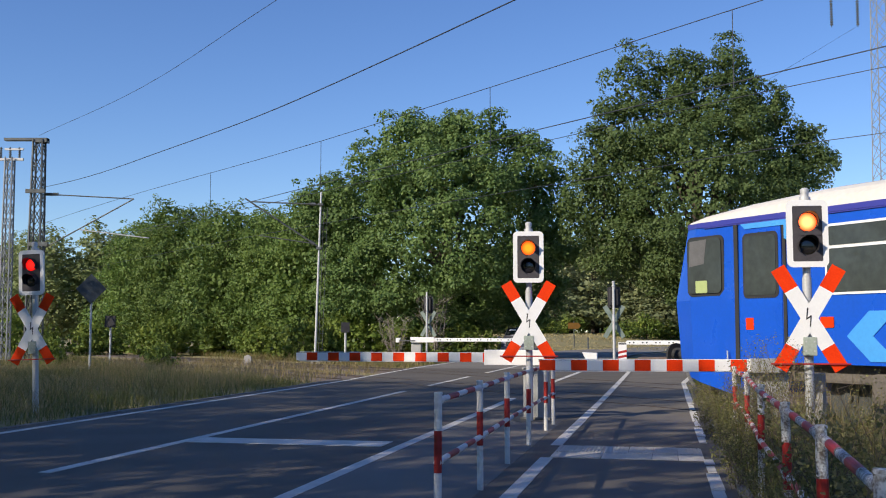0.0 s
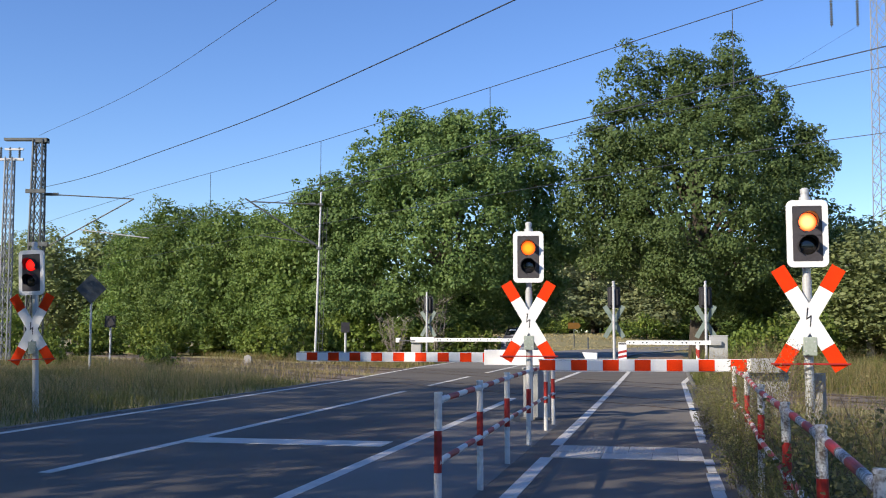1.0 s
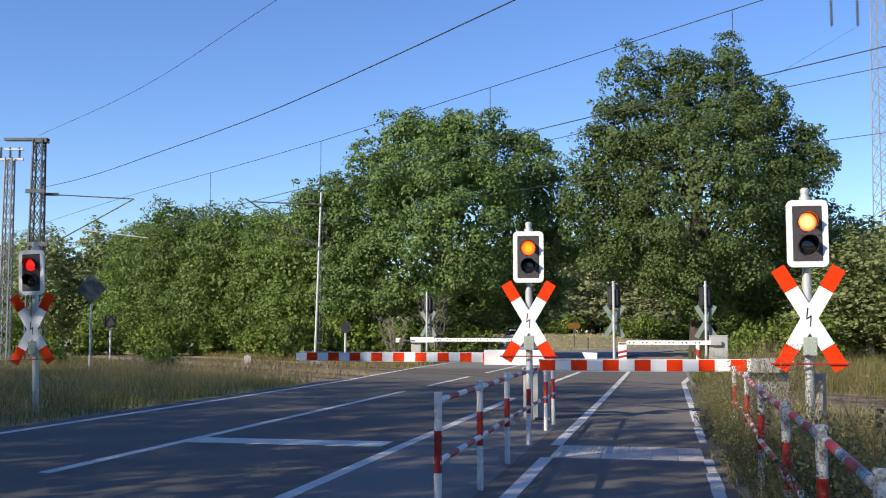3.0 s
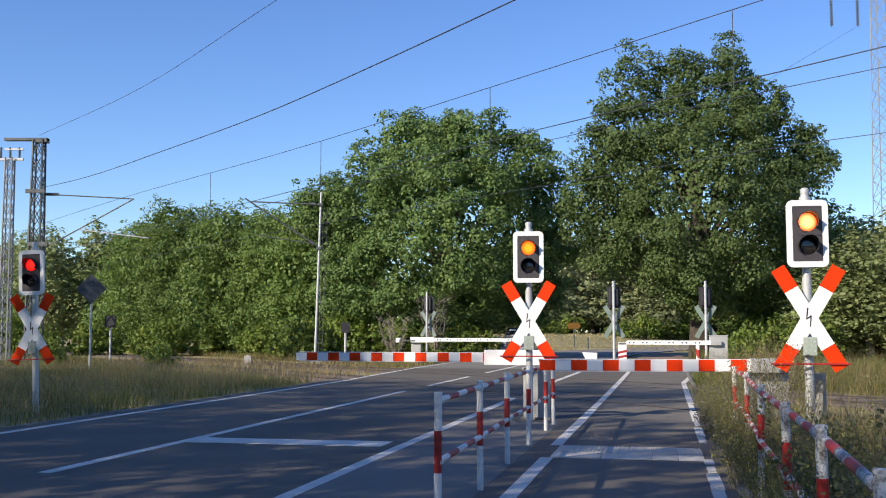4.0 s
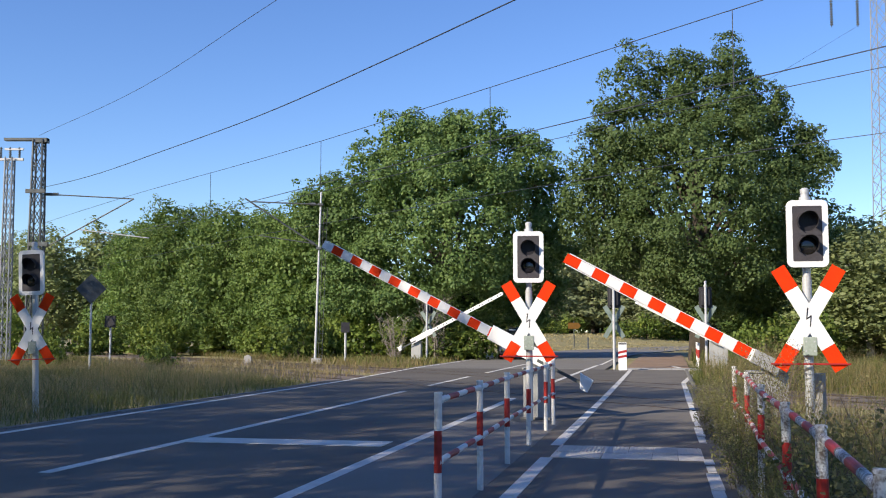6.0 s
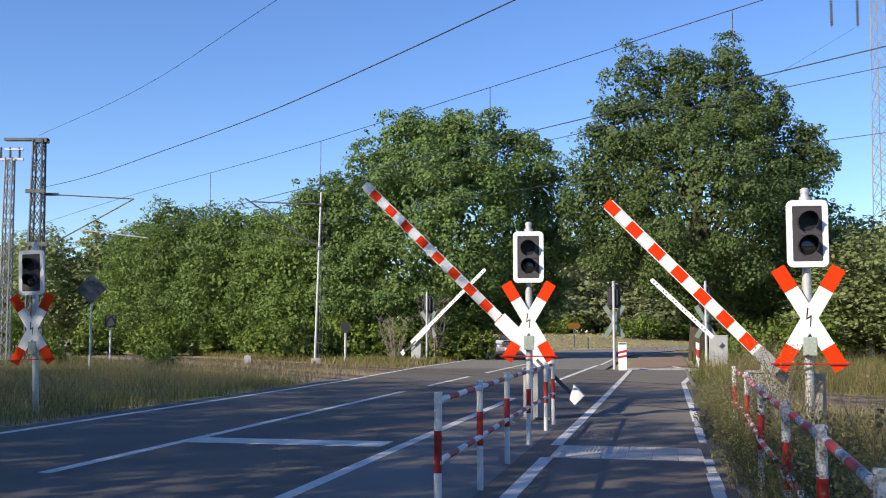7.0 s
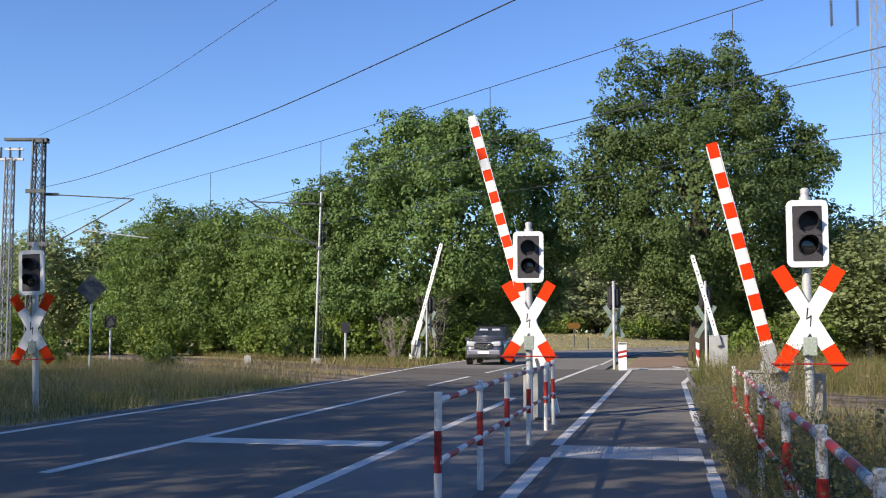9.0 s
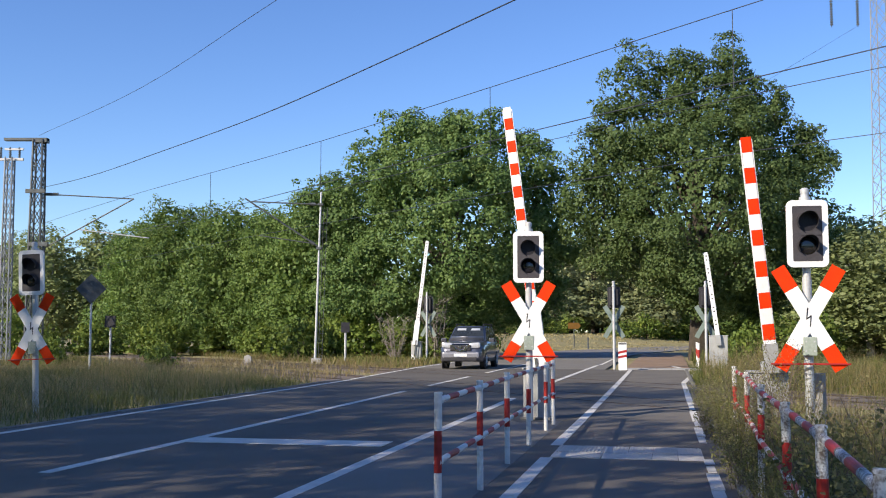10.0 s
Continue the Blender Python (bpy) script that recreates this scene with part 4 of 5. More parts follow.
# ---- grass and weeds ----
def blades(name, spots, label, material, hmin, hmax, w, seed, lean=0.35):
    """Grass blades, each a bent strip of two quads."""
    rng = np.random.default_rng(seed)
    P = np.array(spots)
    n = len(P)
    a = rng.uniform(0, 2 * np.pi, n)
    h = rng.uniform(hmin, hmax, n) * P[:, 3]
    d = np.stack([np.cos(a), np.sin(a), np.zeros(n)], 1)
    t = np.stack([-np.sin(a), np.cos(a), np.zeros(n)], 1) * w * 0.5
    le = rng.uniform(0.05, lean, n)
    base = P[:, :3]
    mid = base + d * (h * le * 0.3)[:, None] + np.array([0, 0, 1]) * (h * 0.55)[:, None]
    tip = base + d * (h * le)[:, None] + np.array([0, 0, 1]) * h[:, None]
    V = np.empty((n, 2, 4, 3))
    V[:, 0, 0], V[:, 0, 1], V[:, 0, 2], V[:, 0, 3] = base - t, base + t, mid + t * 0.8, mid - t * 0.8
    V[:, 1, 0], V[:, 1, 1], V[:, 1, 2], V[:, 1, 3] = mid - t * 0.8, mid + t * 0.8, tip + t * 0.15, tip - t * 0.15
    me = mesh_quads(name, V.reshape(-1, 3), n * 2, material)
    return tagged(new(name, me), label, "grass", kind="stuff")


def scatter(n, v0, v1, u0, u1, seed, z=-0.09, track=False):
    rng = random.Random(seed)
    out = []
    tries = 0
    while len(out) < n and tries < n * 8:
        tries += 1
        v, u = rng.uniform(v0, v1), rng.uniform(u0, u1)
        p = R(v, u, z)
        k = 0.55 + 0.9 * max(0.0, 0.5 + noise.noise((p.x * 0.35, p.y * 0.35, seed)))
        t = (p.x - TRACK_0.x) * math.cos(radians(32)) + (p.y - TRACK_0.y) * math.sin(radians(32))
        if (-2.3 < t < 7.0) != track:
            continue
        if k < rng.uniform(0.5, 1.0):
            continue
        out.append((p.x, p.y, p.z + rise(p.x, p.y), k))
    return out


blades("verge_grass", scatter(30000, -24, -10.2, 8, 40, 1), "uneven green and straw-coloured verge grass", M_GRASS, 0.10, 0.36, 0.012, 1, 1.9)
blades("verge_grass", scatter(24000, -26, -11.0, 10, 40, 2), "dry straw-coloured grass stalks in the verge", M_STRAW, 0.22, 0.60, 0.0065, 2, 1.3)
blades("verge_grass", scatter(24000, 0.75, 9, 3, 38, 3), "tall uneven grass beside the cycle path", M_GRASS, 0.2, 0.66, 0.011, 3, 0.8)
blades("verge_grass", scatter(17000, 1.1, 9, 3, 38, 4), "tall dry grass stalks beside the cycle path", M_STRAW, 0.40, 1.0, 0.006, 4, 1.0)
blades("verge_grass", scatter(13000, -40, -10.8, 42, 64, 6), "dry sunlit meadow grass beyond the tracks", M_STRAW, 0.1, 0.34, 0.03, 6, 0.9)
blades("verge_grass", scatter(12000, -40, -10.8, 42, 64, 16), "green meadow grass beyond the tracks", M_GRASS, 0.12, 0.40, 0.03, 16, 0.9)
blades("verge_grass", scatter(12000, 1.2, 22, 38, 66, 7), "sunlit meadow grass beyond the tracks", M_GRASS, 0.25, 0.6, 0.035, 7)
blades("track_grass", scatter(4000, -34, -10.6, 24, 52, 9, track=True), "sparse dry grass between the rails", M_STRAW, 0.12, 0.40, 0.02, 9, 1.0)
blades("meadow_grass", scatter(30000, -25, 40, 84, 150, 8), "pale dry meadow beyond the bend of the road", M_MEADOW, 0.07, 0.15, 0.10, 8, 1.6)


def weed(m, h, n, seed, label, leaf=0.05):
    """An upright weed: thin bent stems with small leaves."""
    rng = random.Random(seed)
    th = thing("weed", m, label, "weed", group="tall weeds beside the railing")
    bm = B()
    spots = []
    for i in range(n):
        a, l = rng.uniform(0, 6.28), rng.uniform(0.55, 1.0) * h
        b = Vector((rng.uniform(-0.1, 0.1), rng.uniform(-0.1, 0.1), -0.1))
        e = b + Vector((math.cos(a) * l * 0.28, math.sin(a) * l * 0.28, l))
        mid = b.lerp(e, 0.5) + Vector((0, 0, l * 0.08))
        rod(bm, b, mid, 0.006, 0.004, seg=4)
        rod(bm, mid, e, 0.004, 0.0015, seg=4)
        for k in range(11):
            f = rng.uniform(0.15, 1)
            c = b.lerp(mid, f * 2) if f < 0.5 else mid.lerp(e, f * 2 - 1)
            g = c + Vector((rng.uniform(-1, 1), rng.uniform(-1, 1), rng.uniform(0.2, 1))) * 0.16
            rod(bm, c, g, 0.002, 0.001, seg=3)
            spots.append((*g, 0.06, 0.06, 0.08))
    part("stalk", bm, M_TWIG, th, "thin brown stalks")
    V, k = leaf_cloud(spots, 170, leaf * 0.68, seed)
    ob = new("foliage", mesh_quads("foliage", V, k, M_WEED))
    ob.parent = th
    return th


weed_a = weed(RP(0.95, 7.0, 0), 1.0, 11, 1, "tall green weed with thin stems beside the path")
weed_b = weed(RP(1.15, 12.6, 0), 1.25, 8, 2, "dry thin-stemmed weed before the barrier", 0.03)
rw = random.Random(12)
for i in range(30):
    u = 5.2 + i * 0.62
    v = 0.86 + abs(rw.gauss(0, 0.35))
    s = rw.uniform(0.45, 1.0) * (0.78 if u > 10 else 1.0)
    if i % 2 == 0:
        q = rw.uniform(0.3, 0.6)
        copy_thing(weed_a, RP(rw.uniform(0.58, 0.78), u + 0.3, 0, rw.uniform(0, 360)) @ Matrix.Diagonal((q * 1.4, q * 1.4, q, 1)))
    copy_thing(weed_a if i % 3 else weed_b, RP(v, u, 0, rw.uniform(0, 360)) @ Matrix.Diagonal((s * 1.2, s * 1.2, s, 1)))
for i, (v, u, q) in enumerate(((1.12, 14.3, 1.05), (1.28, 13.8, 1.15), (1.0, 13.3, 0.9), (1.45, 14.5, 1.2), (1.32, 15.0, 0.95), (0.98, 14.8, 0.8), (1.7, 14.0, 0.9))):
    copy_thing(weed_b, RP(v, u, 0, 51 * i) @ Matrix.Diagonal((q, q, q, 1)))

# ---- overhead line ----
def loft(bm, rings, cap=True):
    vs = [[bm.verts.new(p) for p in r] for r in rings]
    k = len(rings[0])
    for a, b in zip(vs, vs[1:]):
        for i in range(k):
            bm.faces.new((a[i], a[(i + 1) % k], b[(i + 1) % k], b[i]))
    if cap:
        bm.faces.new(vs[0])
        bm.faces.new(vs[-1][::-1])
    return bm


def wire(name, label, pts, r, droppers=()):
    th = thing(name, Matrix(), label, "overhead wire", group="overhead wires")
    bm = B()
    ext = [pts[0] * 2 - pts[1]] + list(pts) + [pts[-1] * 2 - pts[-2]]
    line = []
    for p0, p1, p2, p3 in zip(ext, ext[1:], ext[2:], ext[3:]):
        d = (p2 - p1).length
        m1 = ((p2 - p1) / d * (p1 - p0).length + (p1 - p0) / max(1e-6, (p1 - p0).length) * d) / (d + (p1 - p0).length) * d
        m2 = ((p2 - p1) / d * (p3 - p2).length + (p3 - p2) / max(1e-6, (p3 - p2).length) * d) / (d + (p3 - p2).length) * d
        for k in range(8):
            t = k / 8
            line.append(p1 * (2 * t ** 3 - 3 * t * t + 1) + m1 * (t ** 3 - 2 * t * t + t) + p2 * (3 * t * t - 2 * t ** 3) + m2 * (t ** 3 - t * t))
    line.append(pts[-1])
    rings = []
    for a, b in zip(line, line[1:] + [line[-1] * 2 - line[-2]]):
        side = (b - a).normalized().cross(Vector((0, 0, 1))).normalized()
        up = side.cross((b - a).normalized())
        rings.append([a + (side * math.cos(k * 1.2566) + up * math.sin(k * 1.2566)) * r for k in range(5)])
    part("cable", loft(bm, rings), M_WIRE, th)
    for a, b in droppers:
        part("dropper", rod(B(), a, b, 0.009, seg=4), M_WIRE, th)
    return th


def lattice(bm, h, w0, w1, n, leg, brace):
    """Four legs that draw together, with crossed braces on each side."""
    def corner(k, f):
        w = (w0 + (w1 - w0) * f) / 2
        return Vector(((-w, w, w, -w)[k], (-w, -w, w, w)[k], h * f))
    for k in range(4):
        rod(bm, corner(k, 0), corner(k, 1), leg, seg=5)
        for i in range(n):
            a, b = i / n, (i + 1) / n
            rod(bm, corner(k, a), corner((k + 1) % 4, b), brace, seg=4)
            rod(bm, corner((k + 1) % 4, a), corner(k, b), brace, seg=4)
    return bm


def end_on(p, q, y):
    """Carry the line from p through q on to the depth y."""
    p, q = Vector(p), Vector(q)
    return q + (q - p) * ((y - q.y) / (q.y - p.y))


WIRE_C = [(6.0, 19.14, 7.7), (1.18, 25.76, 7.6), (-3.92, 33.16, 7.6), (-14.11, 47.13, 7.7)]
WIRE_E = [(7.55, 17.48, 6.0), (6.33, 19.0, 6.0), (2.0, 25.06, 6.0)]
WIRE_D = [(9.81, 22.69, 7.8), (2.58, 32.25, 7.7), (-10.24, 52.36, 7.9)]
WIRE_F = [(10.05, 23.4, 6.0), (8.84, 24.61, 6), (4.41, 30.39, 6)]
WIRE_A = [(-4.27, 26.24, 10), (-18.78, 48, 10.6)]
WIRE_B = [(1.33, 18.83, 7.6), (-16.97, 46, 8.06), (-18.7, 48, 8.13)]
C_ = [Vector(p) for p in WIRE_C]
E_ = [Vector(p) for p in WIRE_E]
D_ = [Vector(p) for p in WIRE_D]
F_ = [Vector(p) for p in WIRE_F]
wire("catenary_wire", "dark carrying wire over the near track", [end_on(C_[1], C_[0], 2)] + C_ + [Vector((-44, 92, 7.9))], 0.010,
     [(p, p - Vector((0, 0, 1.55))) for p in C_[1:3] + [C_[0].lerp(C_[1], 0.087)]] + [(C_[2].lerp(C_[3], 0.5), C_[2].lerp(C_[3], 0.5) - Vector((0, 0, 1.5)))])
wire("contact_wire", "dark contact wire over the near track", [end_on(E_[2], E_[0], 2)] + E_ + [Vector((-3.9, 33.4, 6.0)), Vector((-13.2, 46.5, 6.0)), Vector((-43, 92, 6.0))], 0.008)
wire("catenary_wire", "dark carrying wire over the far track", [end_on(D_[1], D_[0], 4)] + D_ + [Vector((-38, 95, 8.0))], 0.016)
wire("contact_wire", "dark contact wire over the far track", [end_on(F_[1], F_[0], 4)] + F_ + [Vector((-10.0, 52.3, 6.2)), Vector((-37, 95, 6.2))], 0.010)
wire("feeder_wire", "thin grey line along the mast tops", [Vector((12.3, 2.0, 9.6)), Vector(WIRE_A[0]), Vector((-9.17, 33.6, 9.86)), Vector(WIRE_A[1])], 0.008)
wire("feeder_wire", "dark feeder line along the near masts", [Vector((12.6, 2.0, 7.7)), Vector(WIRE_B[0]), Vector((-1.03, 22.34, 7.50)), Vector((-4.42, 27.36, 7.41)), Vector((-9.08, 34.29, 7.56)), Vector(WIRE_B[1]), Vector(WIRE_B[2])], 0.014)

mast = thing("catenary_mast", pose(-18.77, 48, -0.1), "dark lattice steel mast with a long bracket arm", "railway mast", group="catenary masts")
part("lattice_tower", lattice(B(), 10.5, 0.62, 0.42, 13, 0.05, 0.022), M_DARKSTEEL, mast)
part("top_beam", box(box(B(), (-0.6, 0, 10.5), (2.0, 0.3, 0.12)), (0.1, 0, 10.45), (0.6, 0.4, 0.2)), M_DARKSTEEL, mast)
arm_ = part("bracket_arm", rod(rod(B(), (0.2, 0, 7.95), (4.45, 0, 7.72), 0.028, seg=8), (0.4, 0, 5.45), (4.45, 0, 7.72), 0.032, seg=8), M_DARKSTEEL, mast, "grey tube bracket arm")
bm = B()
for k in range(7):
    rod(bm, (0.35 + 0.09 * k, 0, 7.94), (0.40 + 0.09 * k, 0, 7.937), 0.075, seg=10)
part("insulator", bm, M_DARKSTEEL, arm_, "ribbed brown insulator")
part("steady_arm", rod(rod(B(), (1.9, 0, 6.3), (5.2, 0, 5.9), 0.025, seg=6), (0.5, 0, 5.5), (1.9, 0, 6.3), 0.02, seg=6), M_STEEL, mast)
for x, z in ((0, 8.05), (0.2, 5.6)):
    part("clamp", box(B(), (x, -0.28, z), (0.9, 0.14, 0.18), 0.01), M_DARKSTEEL, mast)
mast2 = thing("catenary_mast", pose(-20.95, 50, -0.1), "pale lattice steel mast with line fittings", "railway mast", group="catenary masts")
part("lattice_tower", lattice(B(), 10.0, 0.42, 0.34, 14, 0.04, 0.018), M_PYLON, mast2)
part("cross_arm", box(box(B(), (0, 0, 9.9), (1.3, 0.12, 0.12)), (0.2, 0, 10.4), (0.9, 0.1, 0.1)), M_STEEL, mast2)
for x in (-0.45, 0.0, 0.45):
    bm = rod(B(), (x, 0, 9.95), (x, 0, 10.5), 0.03, seg=6)
    for k in range(5):
        rod(bm, (x, 0, 10.0 + 0.1 * k), (x, 0, 10.05 + 0.1 * k), 0.07, seg=8)
    part("insulator", bm, M_DARKSTEEL, mast2)
mast3 = thing("catenary_mast", pose(-6.35, 52, -0.1, 0, 1.6, 0), "slender pale steel mast with bracket arm", "railway mast", group="catenary masts")
part("pole", rod(B(), (0, 0, 0), (0, 0, 8.6), 0.068, 0.05, seg=12), M_STEEL, mast3, "pale tubular pole")
part("bracket_arm", rod(rod(rod(B(), (0, 0, 7.95), (-3.5, 0, 8.0), 0.035, seg=8), (-3.8, 0, 8.15), (0, 0, 5.8), 0.04, seg=8), (-3.0, 0, 6.3), (-0.5, 0, 6.0), 0.025, seg=6), M_DARKSTEEL, mast3)
part("insulator", rod(B(), (-0.55, 0, 7.96), (-0.25, 0, 7.955), 0.08, seg=8), M_DARKSTEEL, mast3)
part("insulator", rod(B(), (-0.5, 0, 6.1), (-0.25, 0, 5.95), 0.08, seg=8), M_DARKSTEEL, mast3)
for z in (7.95, 5.75):
    part("clamp", box(B(), (0, 0, z), (0.26, 0.26, 0.12), 0.01), M_DARKSTEEL, mast3)
bm = rod(rod(B(), (0.16, 0, 0.3), (0.16, 0, 7.8), 0.012, seg=5), (0.34, 0, 0.3), (0.34, 0, 7.8), 0.012, seg=5)
for k in range(20):
    rod(bm, (0.16, 0, 0.4 + 0.37 * k), (0.34, 0, 0.4 + 0.37 * k), 0.011, seg=4)
part("ladder", bm, M_DARKSTEEL, mast3, "thin dark steel ladder")
part("footing", box(B(), (0.08, 0, 0.1), (0.5, 0.5, 0.34), 0.04), M_CONCRETE, mast3, "pale concrete footing")

pyl = thing("power_pylon", pose(38.6, 90, 0), "tall pale lattice power line pylon", "pylon")
part("lattice_tower", lattice(B(), 36, 2.1, 1.2, 22, 0.05, 0.03), M_PYLON, pyl)
bm = B()
for y in (-0.5, 0.5):
    rod(bm, (-6.5, 0, 31.6), (0, y, 31.0), 0.06, seg=5)
    rod(bm, (-6.5, 0, 31.6), (0, y, 33.2), 0.05, seg=5)
    rod(bm, (6.5, 0, 31.6), (0, y, 31.0), 0.06, seg=5)
    rod(bm, (6.5, 0, 31.6), (0, y, 33.2), 0.05, seg=5)
part("cross_arm", bm, M_PYLON, pyl)
for x in (-4.4, -2.1):
    bm = B()
    for k in range(12):
        rod(bm, (x, 0, 28.4 + k * 0.23), (x, 0, 28.52 + k * 0.23), 0.16, 0.10, seg=8)
    rod(bm, (x, 0, 28.2), (x, 0, 31.3), 0.03, seg=5)
    part("insulator", bm, M_DARKSTEEL, pyl, "hanging dark insulator string")
wire("power_line", "thin power line from the pylon", [Vector((36.5, 90, 28.3)), Vector((20, 72, 17.4))], 0.012)


# ---- small signs and posts ----
def rear_sign(m, label, outline, z, pole_r, mt, cat="road sign"):
    th = thing("sign", m, label, cat)
    part("pole", rod(B(), (0, 0.07, -0.1), (0, 0.07, z + 0.1), pole_r, seg=10), M_STEEL, th)
    part("plate", prism(B(), [(x, q + z) for x, q in outline], -0.012, 0.0, 0.003), mt, th)
    part("clamp", box(B(), (0, 0.05, z), (0.16, 0.09, 0.05)), M_STEEL, th)
    return th


rear_sign(pose(-13.82, 41, 0, 0, 0, 8), "grey back of a diamond road sign on a pole", [(0, 0.6), (-0.58, 0), (0, -0.6), (0.58, 0)], 3.17, 0.045, M_SIGNDARK)
rear_sign(pose(-15.9, 50, 0), "small dark square railway sign on a post", round_rect(0.52, 0.56, 0.02), 1.97, 0.05, M_BLACK, "railway sign")
rear_sign(pose(-4.85, 52, 0), "small dark railway sign on a grey post", round_rect(0.42, 0.50, 0.02), 1.7, 0.06, M_BLACK, "railway sign")

# striped marker post beside the far signal, low striped guard rail at the far barrier
mk = thing("marker_post", RP(-1.72, 41.4, 0, 4), "white marker post with slanted red bands", "marker post")
part("board", box(B(), (0, 0, 0.52), (0.32, 0.10, 1.1), 0.012), M_WHITE, mk)
for z in (0.52, 0.70):
    part("red_band", prism(B(), [(-0.162, z - 0.07), (0.162, z), (0.162, z + 0.09), (-0.162, z + 0.02)], -0.0535, 0.0535), M_RED, mk)
part("dark_cap", box(B(), (0, 0, 1.02), (0.30, 0.106, 0.05)), M_BLACK, mk)
# yellow direction sign in the distance, leafless bush beside the far barrier
ys = thing("direction_sign", pose(11.9, 95, 0, 0, 0, 6), "distant yellow direction sign on a dark post", "road sign")
part("plate", prism(B(), [(-0.55, 1.75), (0.42, 1.75), (0.62, 2.02), (0.42, 2.3), (-0.55, 2.3)], -0.02, 0.02, 0.005), M_YELLOW, ys)
part("post", rod(B(), (0, 0.06, -0.1), (0, 0.06, 2.45), 0.05, seg=8), M_DARKSTEEL, ys)
sp = thing("roadside_post", pose(12.6, 91, 0), "thin dark roadside post", "post")
part("post", rod(B(), (0, 0, -0.1), (0, 0, 1.0), 0.07, 0.06, seg=8), M_DARKSTEEL, sp)


def bare_bush(m, h, seed):
    rng = random.Random(seed)
    th = thing("bare_bush", m, "leafless grey-brown bush of fine twigs", "bush")
    for i in range(14):
        bm = B()
        a, q = rng.uniform(0, 6.28), rng.uniform(0.15, 0.55)
        p = Vector((rng.uniform(-0.2, 0.2), rng.uniform(-0.2, 0.2), -0.1))
        for k in range(4):
            e = p + Vector((math.cos(a) * q, math.sin(a) * q, 1)) * h * rng.uniform(0.2, 0.3)
            rod(bm, p, e, 0.028 - 0.006 * k, 0.022 - 0.006 * k, seg=4)
            for j in range(4):
                b = rng.uniform(0, 6.28)
                o = p.lerp(e, rng.uniform(0.3, 1))
                rod(bm, o, o + Vector((math.cos(b), math.sin(b), rng.uniform(0.3, 1.3))) * h * rng.uniform(0.1, 0.2), 0.012, 0.004, seg=3)
            p, a = e, a + rng.uniform(-0.6, 0.6)
        part("branch", bm, M_BARETWIG, th)
    return th


bare_bush(pose(-0.3, 56.2, 0), 3.4, 3)
bare_bush(pose(-2.6, 56.8, 0), 2.2, 4)
railing([(1.25, 44.6), (1.28, 46.6), (1.30, 48.6)], 0.98, 0.52, 0.05, "red and white railing past the crossing", 0.5)
mkr = thing("marker_stone", pose(-9.3, 50, 0), "small pale concrete marker beside the track", "marker")
part("stone", prism(B(), [(-0.2, -0.1), (0.2, -0.1), (0.17, 0.3), (0.02, 0.40), (-0.16, 0.33)], -0.1, 0.1, 0.02), M_CONCRETE, mkr)
cab = thing("track_cabinet", pose(4.15, 15.35, 0.0, 0, 0, 8), "weathered grey concrete post behind the weeds", "post")
part("post", rod(B(), (0.62, -1.55, -0.1), (0.62, -1.55, 0.95), 0.09, 0.08, seg=10), M_CONCRETE, cab)


# ---- the railcar ----
def side_panel(bm, pts, x, t=0.01):
    """A flat piece on the side wall: outline in y (along) and z, at the distance x."""
    vs0 = [bm.verts.new((x, y, z)) for y, z in pts]
    vs1 = [bm.verts.new((x + t, y, z)) for y, z in pts]
    bm.faces.new(vs0)
    bm.faces.new(vs1[::-1])
    k = len(pts)
    for i in range(k):
        bm.faces.new((vs0[i], vs1[i], vs1[(i + 1) % k], vs0[(i + 1) % k]))
    return bm


def rrect(y0, y1, z0, z1, r=0.08, n=4):
    return round_rect(y1 - y0, z1 - z0, r, n, (y0 + y1) / 2, (z0 + z1) / 2)


M_BLIND = mat("grey blind cloth", (0.13, 0.13, 0.13), (0.10, 0.10, 0.10), rough=0.8)
M_NOTE = mat("yellow-green sheet", (0.42, 0.50, 0.20), (0.36, 0.44, 0.18), rough=0.7)


